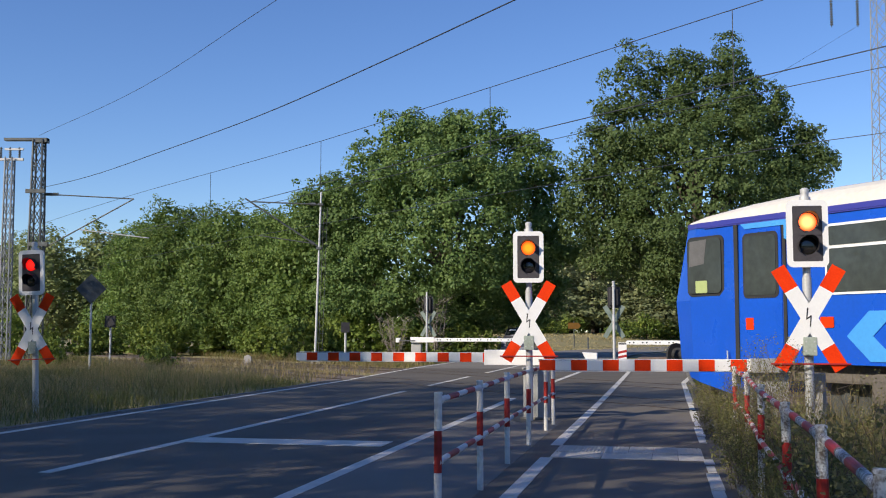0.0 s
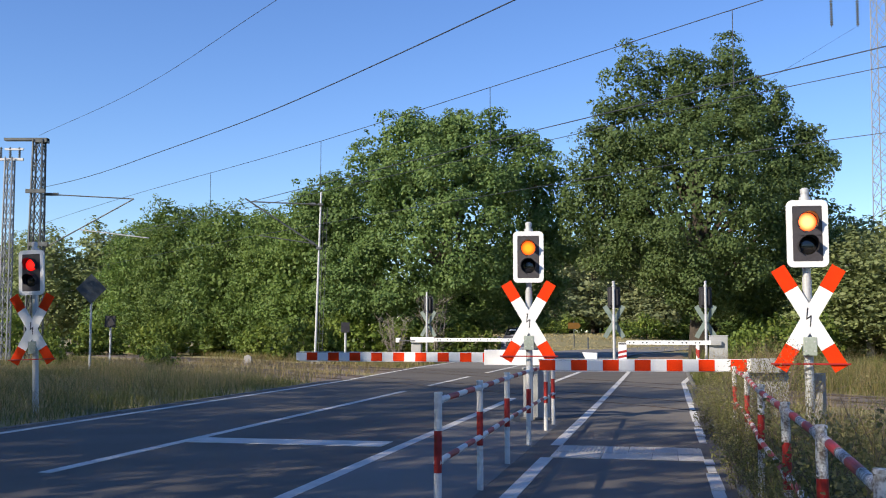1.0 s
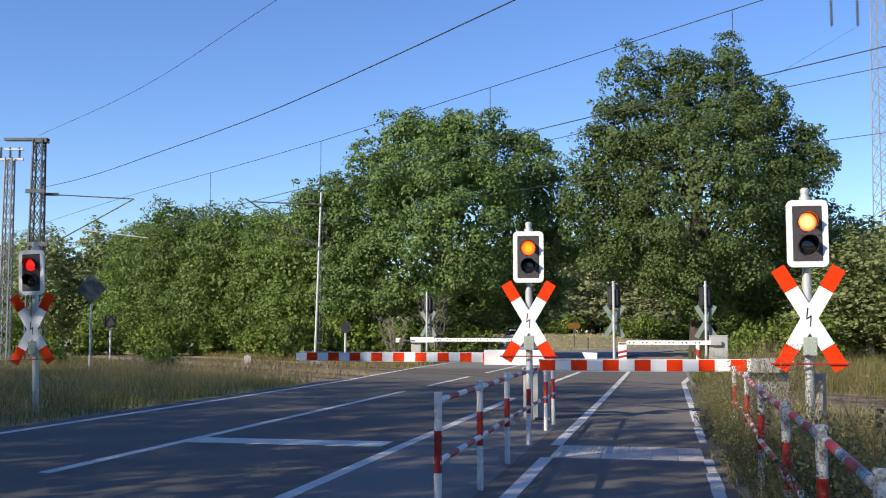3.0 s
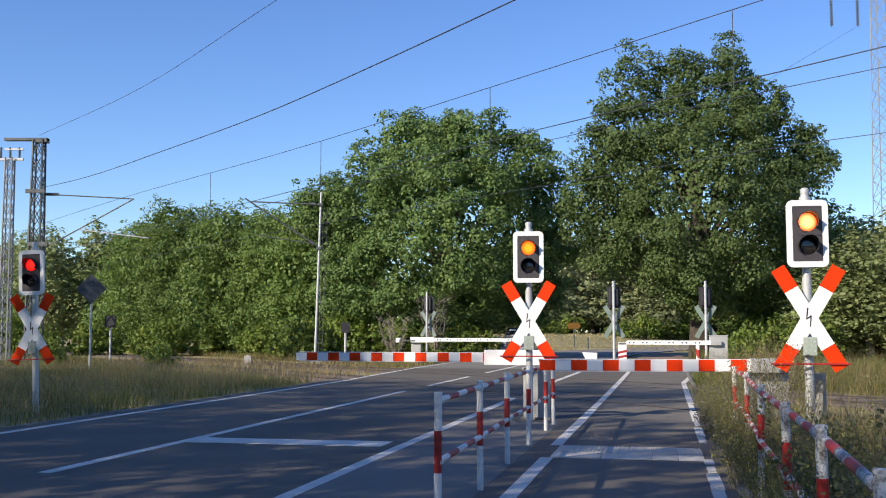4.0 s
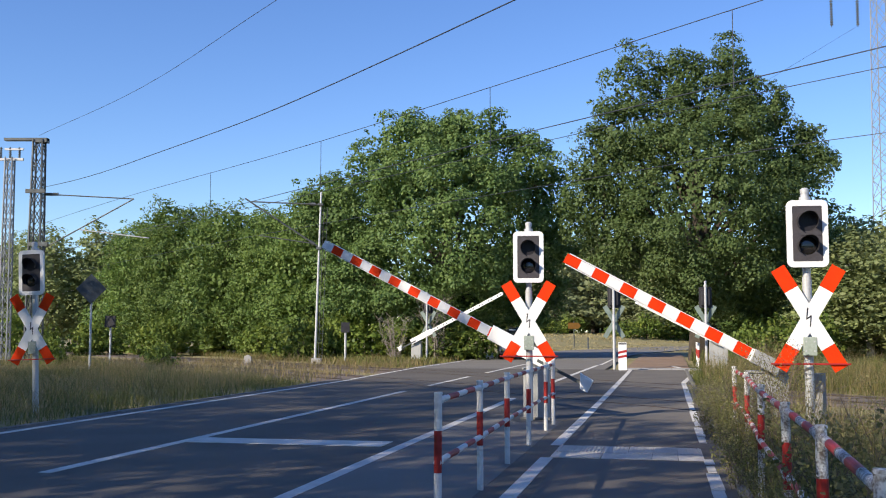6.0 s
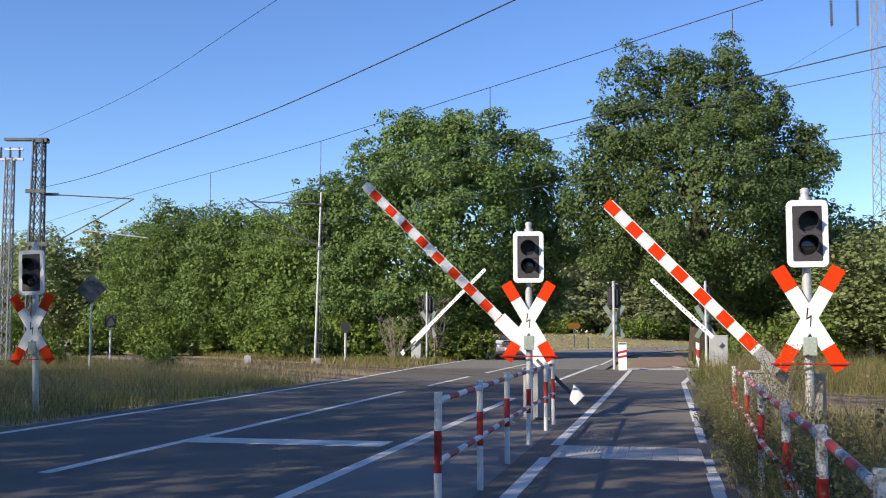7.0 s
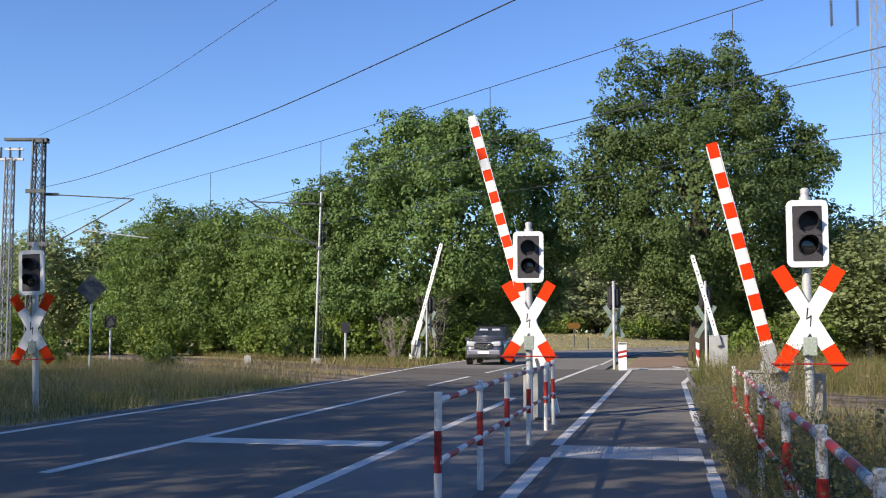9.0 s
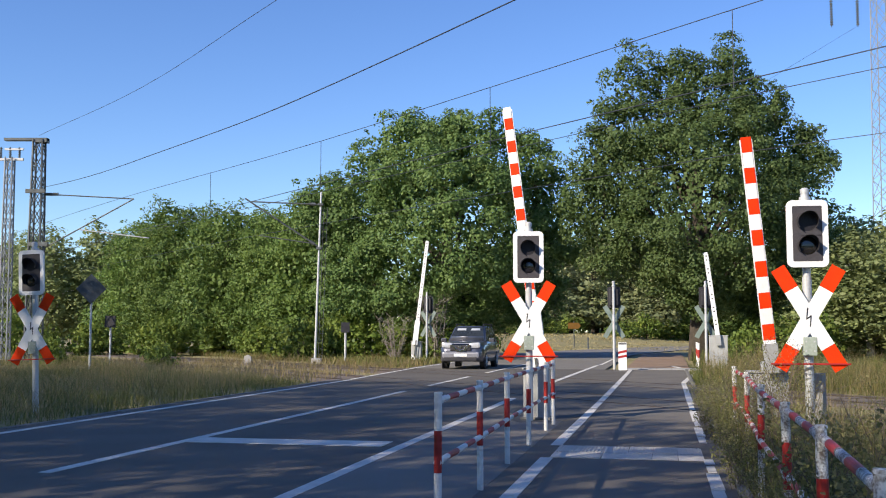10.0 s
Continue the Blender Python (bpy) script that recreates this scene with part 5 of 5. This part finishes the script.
def build_train():
    """Railcar: its rear end at y = 0, running towards -y; the side seen from the road is -x."""
    L, W = 17.2, 1.45
    th = thing("railcar", Matrix(), "blue railcar with cream roof running on the near track", "train")
    # end in plan and in side view: bulges at the waist, leans back to the roof
    def body_ring(y, w):
        return [(-w, y, 0.98), (-w, y, 2.05), (-w * 0.985, y, 3.36), (w * 0.985, y, 3.36), (w, y, 2.05), (w, y, 0.98)]
    def lean(ring, f):
        return [(x, y - f * (0.0 if z < 1.0 else -0.12 if z < 2.5 else 0.22) , z) for x, y, z in ring]
    rings = [lean(body_ring(0.24, W * 0.72), 1), lean(body_ring(0.08, W * 0.92), 1), lean(body_ring(-0.35, W * 0.99), 0.5), body_ring(-1.25, W), body_ring(-3, W), body_ring(-9, W), body_ring(-15.9, W), body_ring(-L + 0.55, W * 0.985), body_ring(-L + 0.2, W * 0.9), body_ring(-L, W * 0.72)]
    body = part("body", loft(B(), rings), M_TBLUE, th, "glossy blue side walls")
    def roof_ring(y, w, h):
        pts = []
        for i in range(13):
            a = math.pi * i / 12
            pts.append((-w * math.cos(a) * (1 if i in (0, 12) else 0.995), y, 3.44 + h * 1.22 * math.sin(a) ** 0.75))
        return pts
    rr_ = [roof_ring(-0.02, W * 0.74, 0.02), roof_ring(-0.15, W * 0.90, 0.12), roof_ring(-0.55, W * 0.97, 0.2), roof_ring(-1.5, W * 0.985, 0.30), roof_ring(-3, W * 0.985, 0.38), roof_ring(-9, W * 0.985, 0.40), roof_ring(-L + 1.5, W * 0.985, 0.32), roof_ring(-L + 0.5, W * 0.92, 0.14), roof_ring(-L + 0.3, W * 0.76, 0.02)]
    roof = part("roof", loft(B(), rr_), M_TCREAM, th, "dirty cream painted roof", smooth=False)
    part("roof_grime", loft(B(), [[(x * 0.9, y, z + 0.004) for x, y, z in roof_ring(yy, W * 0.9, h)] for yy, h in ((-2.2, 0.36), (-3, 0.40), (-9, 0.42), (-15, 0.36))]), M_TDIRT, roof, "brown grime along the roof")
    st = [[(x * 1.004, y, z) for x, y, z in ((-w, yy, 3.36), (-w, yy, 3.45), (w, yy, 3.45), (w, yy, 3.36))] for yy, w in ((0.0, W * 0.73), (-0.14, W * 0.91), (-0.5, W * 0.985), (-1.25, W), (-9, W), (-15.9, W), (-L + 0.75, W * 0.985), (-L + 0.44, W * 0.91), (-L + 0.28, W * 0.73))]
    part("stripe", loft(B(), st), M_TSTRIPE, th, "violet blue stripe under the roof")
    part("gutter", box(box(B(), (-W * 0.99, -8.6, 3.345), (0.03, 15.8, 0.02)), (W * 0.99, -8.6, 3.345), (0.03, 15.8, 0.02)), M_TSTRIPE, body)
    # skirt of the end, lower floor, buffer beam
    part("end_skirt", loft(B(), [[(-W * k, y0, 0.99), (W * k, y0, 0.99), (W * k, y0 - 0.12 * (1 if y0 > -1 else -1), z), (-W * k, y0 - 0.12 * (1 if y0 > -1 else -1), z)] for y0, k, z in ((0.16, 0.72, 0.70), (0.0, 0.90, 0.66), (-0.4, 0.985, 0.58), (-1.5, 0.995, 0.40), (-2.0, 0.99, 0.45), (-2.3, 0.985, 0.8))]), M_TBLUE, th, "blue skirt below the cab")
    for x in (-0.85, 0.85):
        part("buffer", rod(rod(B(), (x, 0.1, 1.05), (x, 0.78, 1.05), 0.13, seg=14), (x, 0.78, 1.05), (x, 0.84, 1.05), 0.22, 0.21, seg=18), M_RUBBER, th, "black round buffer")
    part("underfloor", box(box(box(B(), (0, -9, 0.82), (2.4, 13.4, 0.3), 0.05), (-1.05, -4.9, 0.62), (0.5, 1.7, 0.5), 0.12), (-1.05, -7.4, 0.62), (0.5, 2.2, 0.5), 0.12), M_ROCK, th, "dirty brown underfloor gear")
    for y in (-3.3, -5.8, -11.6, -14.1):
        ax = part("wheelset", rod(B(), (-0.9, y, 0.44), (0.9, y, 0.44), 0.08, seg=10), M_DARKSTEEL, th)
        for x in (-0.75, 0.75):
            part("wheel", rod(rod(B(), (x - 0.065, y, 0.44), (x + 0.065, y, 0.44), 0.42, seg=28), (x - 0.1, y, 0.44), (x + 0.1, y, 0.44), 0.16, seg=14), M_DARKSTEEL, ax)
    for sgn in (-1, 1):
        x0 = sgn * (W + 0.006) if sgn > 0 else -(W + 0.016)
        # cab side window, door with its glass, and the row of windows
        cw = part("cab_window", side_panel(B(), rrect(-1.18, -0.24, 2.12, 3.20, 0.12), x0 + 0.02 * sgn * -1, 0.03), M_RUBBER, th, "black rubber framed cab window")
        part("pane", side_panel(B(), rrect(-1.13, -0.29, 2.17, 3.15, 0.10), x0 + (-0.004 if sgn < 0 else 0.026), 0.014), M_TRAINGLASS, cw)
        part("sun_blind", side_panel(B(), [(-0.34, 3.12), (-0.78, 3.14), (-0.70, 2.70), (-0.32, 2.66)], x0 - (0.008 if sgn < 0 else -0.034), 0.01), M_BLIND, cw, "grey sun blind")
        part("note_sheet", side_panel(B(), rrect(-0.78, -0.48, 2.18, 2.40, 0.02), x0 - (0.008 if sgn < 0 else -0.034), 0.01), M_NOTE, cw, "yellow-green sheet behind the glass")
        part("handrail", rod(B(), (x0 + (0 if sgn < 0 else 0.01) + sgn * 0.05, -1.30, 0.98), (x0 + (0 if sgn < 0 else 0.01) + sgn * 0.05, -1.30, 1.16), 0.014, seg=8), M_STEEL, th)
        dr = part("door", side_panel(B(), rrect(-2.52, -1.62, 0.75, 3.30, 0.05), x0 + (0.004 if sgn < 0 else -0.004), 0.012), M_TBLUE, th, "blue entrance door")
        part("door_window", side_panel(B(), rrect(-2.46, -1.66, 2.05, 3.16, 0.10), x0 - (0.004 if sgn < 0 else -0.006), 0.014), M_RUBBER, dr)
        part("pane", side_panel(B(), rrect(-2.41, -1.71, 2.10, 3.11, 0.08), x0 - (0.012 if sgn < 0 else -0.012), 0.014), M_TRAINGLASS, dr)
        bm = side_panel(side_panel(B(), rrect(-1.54, -1.45, 0.60, 3.34, 0.01), x0 - 0.003 * (1 if sgn < 0 else -1)), rrect(-2.62, -2.55, 0.9, 3.30, 0.01), x0 - 0.003 * (1 if sgn < 0 else -1))
        part("door_seal", bm, M_RUBBER, body, "dark door seam")
        part("corner_panel", side_panel(B(), [(-1.62, 3.33), (-3.35, 3.33), (-3.10, 2.72), (-2.60, 3.02), (-2.60, 3.24), (-1.72, 3.24)], x0 - 0.008 * (1 if sgn < 0 else -1)), M_TLIGHT, body, "light blue slanted panel")
        y = -3.42
        for k in range(6):
            wd = part("window", side_panel(B(), rrect(y - 1.75, y, 2.06, 3.17, 0.12), x0, 0.012), M_WHITE, th, "pale framed side window")
            part("pane", side_panel(B(), rrect(y - 1.70, y - 0.05, 2.10, 2.78, 0.07), x0 - (0.008 if sgn < 0 else -0.008), 0.012), M_TRAINGLASS, wd)
            part("pane", side_panel(B(), rrect(y - 1.70, y - 0.05, 2.83, 3.13, 0.07), x0 - (0.008 if sgn < 0 else -0.008), 0.012), M_TRAINGLASS, wd)
            y -= 1.85
        part("chevron", side_panel(B(), [(-3.80, 1.42), (-4.22, 1.80), (-4.70, 1.80), (-4.28, 1.42), (-4.70, 1.04), (-4.22, 1.04)], x0), M_TLIGHT, body, "light blue arrow shape")
        part("red_mark", side_panel(B(), rrect(-1.88, -1.70, 1.52, 1.72, 0.01), x0), M_REDORANGE, body, "small red square mark")
        part("red_mark", side_panel(B(), rrect(-3.56, -3.30, 1.55, 1.72, 0.02), x0), M_REDORANGE, body, "small red mark")
    # rear window, lamps
    part("end_window", box(B(), (0, 0.22, 2.72), (1.5, 0.12, 0.85), 0.05), M_TRAINGLASS, body, "dark end window")
    for x in (-0.78, 0.78):
        part("tail_lamp", rod(B(), (x, 0.28, 1.45), (x, 0.36, 1.45), 0.09, seg=14), M_LENS, body)
    return th


TRAIN = build_train()


# ---- the car ----
def build_car():
    """Dark grey off-road estate car; its nose points to -y, origin on the road under its nose."""
    th = thing("car", Matrix(), "dark grey off-road estate car driving towards the crossing", "car")
    W = 0.89
    def ring(y, z0, z1, w0, w1):
        h = z1 - z0
        half = [(w0 * 0.93, z0), (w0 * 0.985, z0 + 0.08 * h), (w0, z0 + 0.3 * h), (w0, z0 + 0.6 * h), (w1 + (w0 - w1) * 0.7, z0 + 0.82 * h), (w1, z1 - 0.06 * h), (w1 * 0.9, z1), (w1 * 0.5, z1 + 0.03 * h)]
        return [(x, y, z) for x, z in half] + [(-x, y, z) for x, z in half[::-1]]
    rings = [ring(0.0, 0.42, 0.70, 0.62, 0.60), ring(0.06, 0.34, 0.86, 0.76, 0.70), ring(0.22, 0.30, 1.00, 0.86, 0.76), ring(0.5, 0.30, 1.055, W, 0.79), ring(0.9, 0.30, 1.09, W, 0.82), ring(1.35, 0.30, 1.13, W, 0.84), ring(3.0, 0.30, 1.12, W, 0.85), ring(4.2, 0.34, 1.12, W, 0.83), ring(4.52, 0.40, 1.05, 0.84, 0.78), ring(4.6, 0.5, 0.95, 0.76, 0.7)]
    bm = loft(B(), rings)
    body = part("body", bm, M_CAR, th, "dark grey metallic bodywork", smooth=True)
    # cabin: pillars and roof with glass set in
    bm = B()
    low = [(-0.80, 1.20), (0.80, 1.20), (0.80, 4.35), (-0.80, 4.35)]
    top = [(-0.62, 2.05), (0.62, 2.05), (0.64, 4.0), (-0.64, 4.0)]
    lv = [bm.verts.new((x, y, 1.05)) for x, y in low]
    tv = [bm.verts.new((x, y, 1.73)) for x, y in top]
    for i in range(4):
        bm.faces.new((lv[i], lv[(i + 1) % 4], tv[(i + 1) % 4], tv[i]))
    bm.faces.new(tv)
    bm.faces.new(lv[::-1])
    bmesh.ops.bevel(bm, geom=list(bm.edges), offset=0.06, segments=3, affect="EDGES")
    cabin = part("cabin", bm, M_CAR, th, "dark roof and pillars", smooth=True)
    def pane(name, quad, shift, lab=""):
        bm = B()
        a = [Vector(p) for p in quad]
        n = (a[1] - a[0]).cross(a[3] - a[0]).normalized()
        if n.dot(Vector(shift)) < 0:
            n = -n
        v0 = [bm.verts.new(p + n * 0.012) for p in a]
        v1 = [bm.verts.new(p - n * 0.01) for p in a]
        bm.faces.new(v0)
        bm.faces.new(v1[::-1])
        for i in range(4):
            bm.faces.new((v0[i], v1[i], v1[(i + 1) % 4], v0[(i + 1) % 4]))
        return part(name, bm, M_SCREEN, cabin, lab)
    pane("windscreen", [(-0.72, 1.30, 1.10), (0.72, 1.30, 1.10), (0.58, 1.96, 1.67), (-0.58, 1.96, 1.67)], (0, -1, 1), "dark reflecting windscreen")
    n_ = Vector((0, -0.56, 0.66)).normalized() * 0.016
    for x in (-0.3, 0.28):
        bm = B()
        bm.faces.new([bm.verts.new(Vector(p) + n_) for p in ((x - 0.2, 1.80, 1.535), (x + 0.2, 1.80, 1.535), (x + 0.17, 1.90, 1.62), (x - 0.17, 1.90, 1.62))])
        part("sun_visor", bm, M_HEADLAMP, cabin, "pale sun visor behind the windscreen")
    pane("rear_window", [(-0.7, 4.30, 1.12), (0.7, 4.30, 1.12), (0.58, 4.06, 1.66), (-0.58, 4.06, 1.66)], (0, 1, 1))
    for s in (-1, 1):
        def sx(z):
            return s * (0.80 - (z - 1.05) / 0.68 * 0.17)
        for y0, y1, t0, t1 in ((1.52, 2.45, 2.08, 2.45), (2.53, 3.42, 2.53, 3.42), (3.50, 4.15, 3.50, 3.92)):
            pane("side_window", [(sx(1.12), y0, 1.12), (sx(1.12), y1, 1.12), (sx(1.66), t1, 1.66), (sx(1.66), t0, 1.66)], (s, 0, 0))
        part("roof_rail", rod(rod(rod(B(), (s * 0.58, 2.1, 1.80), (s * 0.60, 3.9, 1.80), 0.022, seg=8), (s * 0.58, 2.1, 1.80), (s * 0.58, 2.02, 1.72), 0.022, seg=8), (s * 0.60, 3.9, 1.80), (s * 0.6, 3.98, 1.72), 0.022, seg=8), M_BLACK, cabin)
        mi = part("door_mirror", box(B(), (s * 1.0, 1.55, 1.14), (0.22, 0.12, 0.17), 0.03), M_CAR, th)
        part("mirror_glass", box(B(), (s * 1.0, 1.615, 1.14), (0.18, 0.01, 0.13), 0.003), M_CHROME, mi)
        part("headlamp", box(B(), (s * 0.63, 0.17, 0.91), (0.44, 0.34, 0.22), 0.08, Matrix.Rotation(radians(-4) * s, 4, "Y")), M_HEADLAMP, body, "clear headlamp")
        part("fog_lamp", rod(B(), (s * 0.62, 0.02, 0.47), (s * 0.62, 0.10, 0.47), 0.055, seg=12), M_HEADLAMP, body)
        part("tail_lamp", box(B(), (s * 0.74, 4.52, 0.95), (0.16, 0.1, 0.3), 0.02), M_RED, body)
        part("sill", box(B(), (s * 0.86, 2.3, 0.34), (0.08, 1.7, 0.12), 0.02), M_BLACK, body)
        for y in (1.9, 2.9):
            part("door_handle", box(B(), (s * 0.895, y + 0.4, 0.92), (0.03, 0.16, 0.03), 0.008), M_CAR, body)
    gr = part("grille", box(B(), (0, 0.03, 0.84), (0.84, 0.14, 0.22), 0.03), M_BLACK, th, "black radiator grille")
    part("grille_bar", prism(B(), [(-0.42, 0.96), (-0.28, 0.96), (-0.11, 0.78), (0.11, 0.78), (0.28, 0.96), (0.42, 0.96), (0.17, 0.71), (-0.17, 0.71)], -0.06, -0.01, 0.004), M_CHROME, gr, "chrome V-shaped bars")
    part("badge", rod(B(), (0, -0.065, 0.88), (0, 0.0, 0.88), 0.07, seg=16), M_CHROME, gr, "round chrome badge")
    part("bumper", box(B(), (0, 0.06, 0.56), (1.50, 0.18, 0.24), 0.06), M_CARLOW, body, "silver grey bumper")
    # pale strip stands in for the sky reflected on the bonnet
    part("bonnet_edge", box(B(), (0, 0.13, 1.02), (1.24, 0.12, 0.03), 0.012), M_CARLOW, body, "bonnet edge painted pale for its sky reflection")
    part("air_intake", box(B(), (0, 0.0, 0.40), (1.36, 0.14, 0.17), 0.04), M_BLACK, body, "black lower air intake")
    part("skid_plate", box(B(), (0, 0.03, 0.36), (0.9, 0.12, 0.07), 0.02), M_STEEL, body)
    part("number_plate", box(B(), (0, -0.04, 0.56), (0.52, 0.016, 0.11), 0.004), M_WHITE, body, "white plate with dark bars")
    wheels = []
    for x in (-0.78, 0.78):
        for y in (0.86, 3.48):
            w = part("wheel", rod(rod(B(), (-0.11, 0, 0), (0.11, 0, 0), 0.345, seg=28), (-0.115, 0, 0), (0.115, 0, 0), 0.30, seg=28), M_RUBBER, th, "black tyre", m=pose(x, y, 0.345))
            bm = rod(B(), (-0.118, 0, 0), (0.118, 0, 0), 0.06, seg=10)
            for k in range(6):
                a = k * math.pi / 3
                for sx_ in (-0.117, 0.117):
                    rod(bm, (sx_, 0, 0), (sx_, 0.22 * math.cos(a), 0.22 * math.sin(a)), 0.03, seg=6)
            part("rim", bm, M_STEEL, w, "silver spoked rim")
            wheels.append((w, x, y))
        part("wheel_arch", rod(rod(B(), (x * 1.07, 0.86, 0.36), (x * 1.12, 0.86, 0.36), 0.42, seg=24), (x * 1.07, 3.48, 0.36), (x * 1.12, 3.48, 0.36), 0.42, seg=24), M_BLACK, body)
    return th, wheels


CAR, CAR_WHEELS = build_car()


# ---- what moves ----
BOOM = [(0, 0), (4.6, 0), (4.8, 3.4), (4.9, 5.6), (5.0, 7.8), (5.2, 12.0), (5.5, 18.0), (5.7, 22.0), (6.25, 32.0), (6.8, 41.3), (7.2, 47.5), (7.6, 53.5), (8.0, 60.0), (8.4, 66.0), (8.8, 71.8), (9.2, 77.0), (9.6, 80.4), (10.0, 83.0)]
CAR_U = [(0, 55.6), (5.0, 55.6), (6.2, 55.3), (6.8, 54.7), (7.2, 54.0), (7.6, 52.9), (8.0, 51.5), (8.4, 49.4), (8.8, 47.3), (9.2, 45.2), (9.6, 43.05), (9.8, 42.0), (10.0, 40.95)]


def motions():
    for (arm, d), k in zip(ARMS, (1.02, 1.0, 1.0, 1.0)):
        walk(arm, [(t, pose(0, 0, 1.03, 0, a * k * (1 if d < 0 else -1), 0)) for t, a in BOOM])
    # the added dark discs rise over the lit lenses when the lamps go out
    for s, zu, zl in LENS_COVERS:
        walk(s, [(t, pose(0, -0.112, z)) for t, z in ((0, zl), (5.13, zl), (5.17, zu), (10, zu))])
    head = Vector((-math.sin(radians(TRACK_A)), math.cos(radians(TRACK_A)), 0))
    rows = []
    for t in [k / 30 for k in range(0, 16)] + [1, 2, 4, 6, 8, 10]:
        p = TRACK_0 + head * (0.22 - 31.0 * t)
        rows.append((t, pose(p.x, p.y, 0.01, 0, 0, TRACK_A)))
    walk(TRAIN, rows)
    walk(CAR, [(t, RP(-8.06, u, 0.0)) for t, u in CAR_U])
    for w, x, y in CAR_WHEELS:
        rows, u = [], 55.6
        while u > 40.95:
            rows.append(u)
            u -= 0.42
        def when(q):
            for (ta, ua), (tb, ub) in zip(CAR_U, CAR_U[1:]):
                if ua > ub and ub <= q <= ua:
                    return ta + (tb - ta) * (ua - q) / (ua - ub)
            return 5.0
        keys = [(0, 0)] + [(when(q), (55.6 - q) / 0.345) for q in rows] + [(10, (55.6 - 40.95) / 0.345)]
        walk(w, [(t, pose(x, y, 0.345, math.degrees(a), 0, 0)) for t, a in keys])


motions()
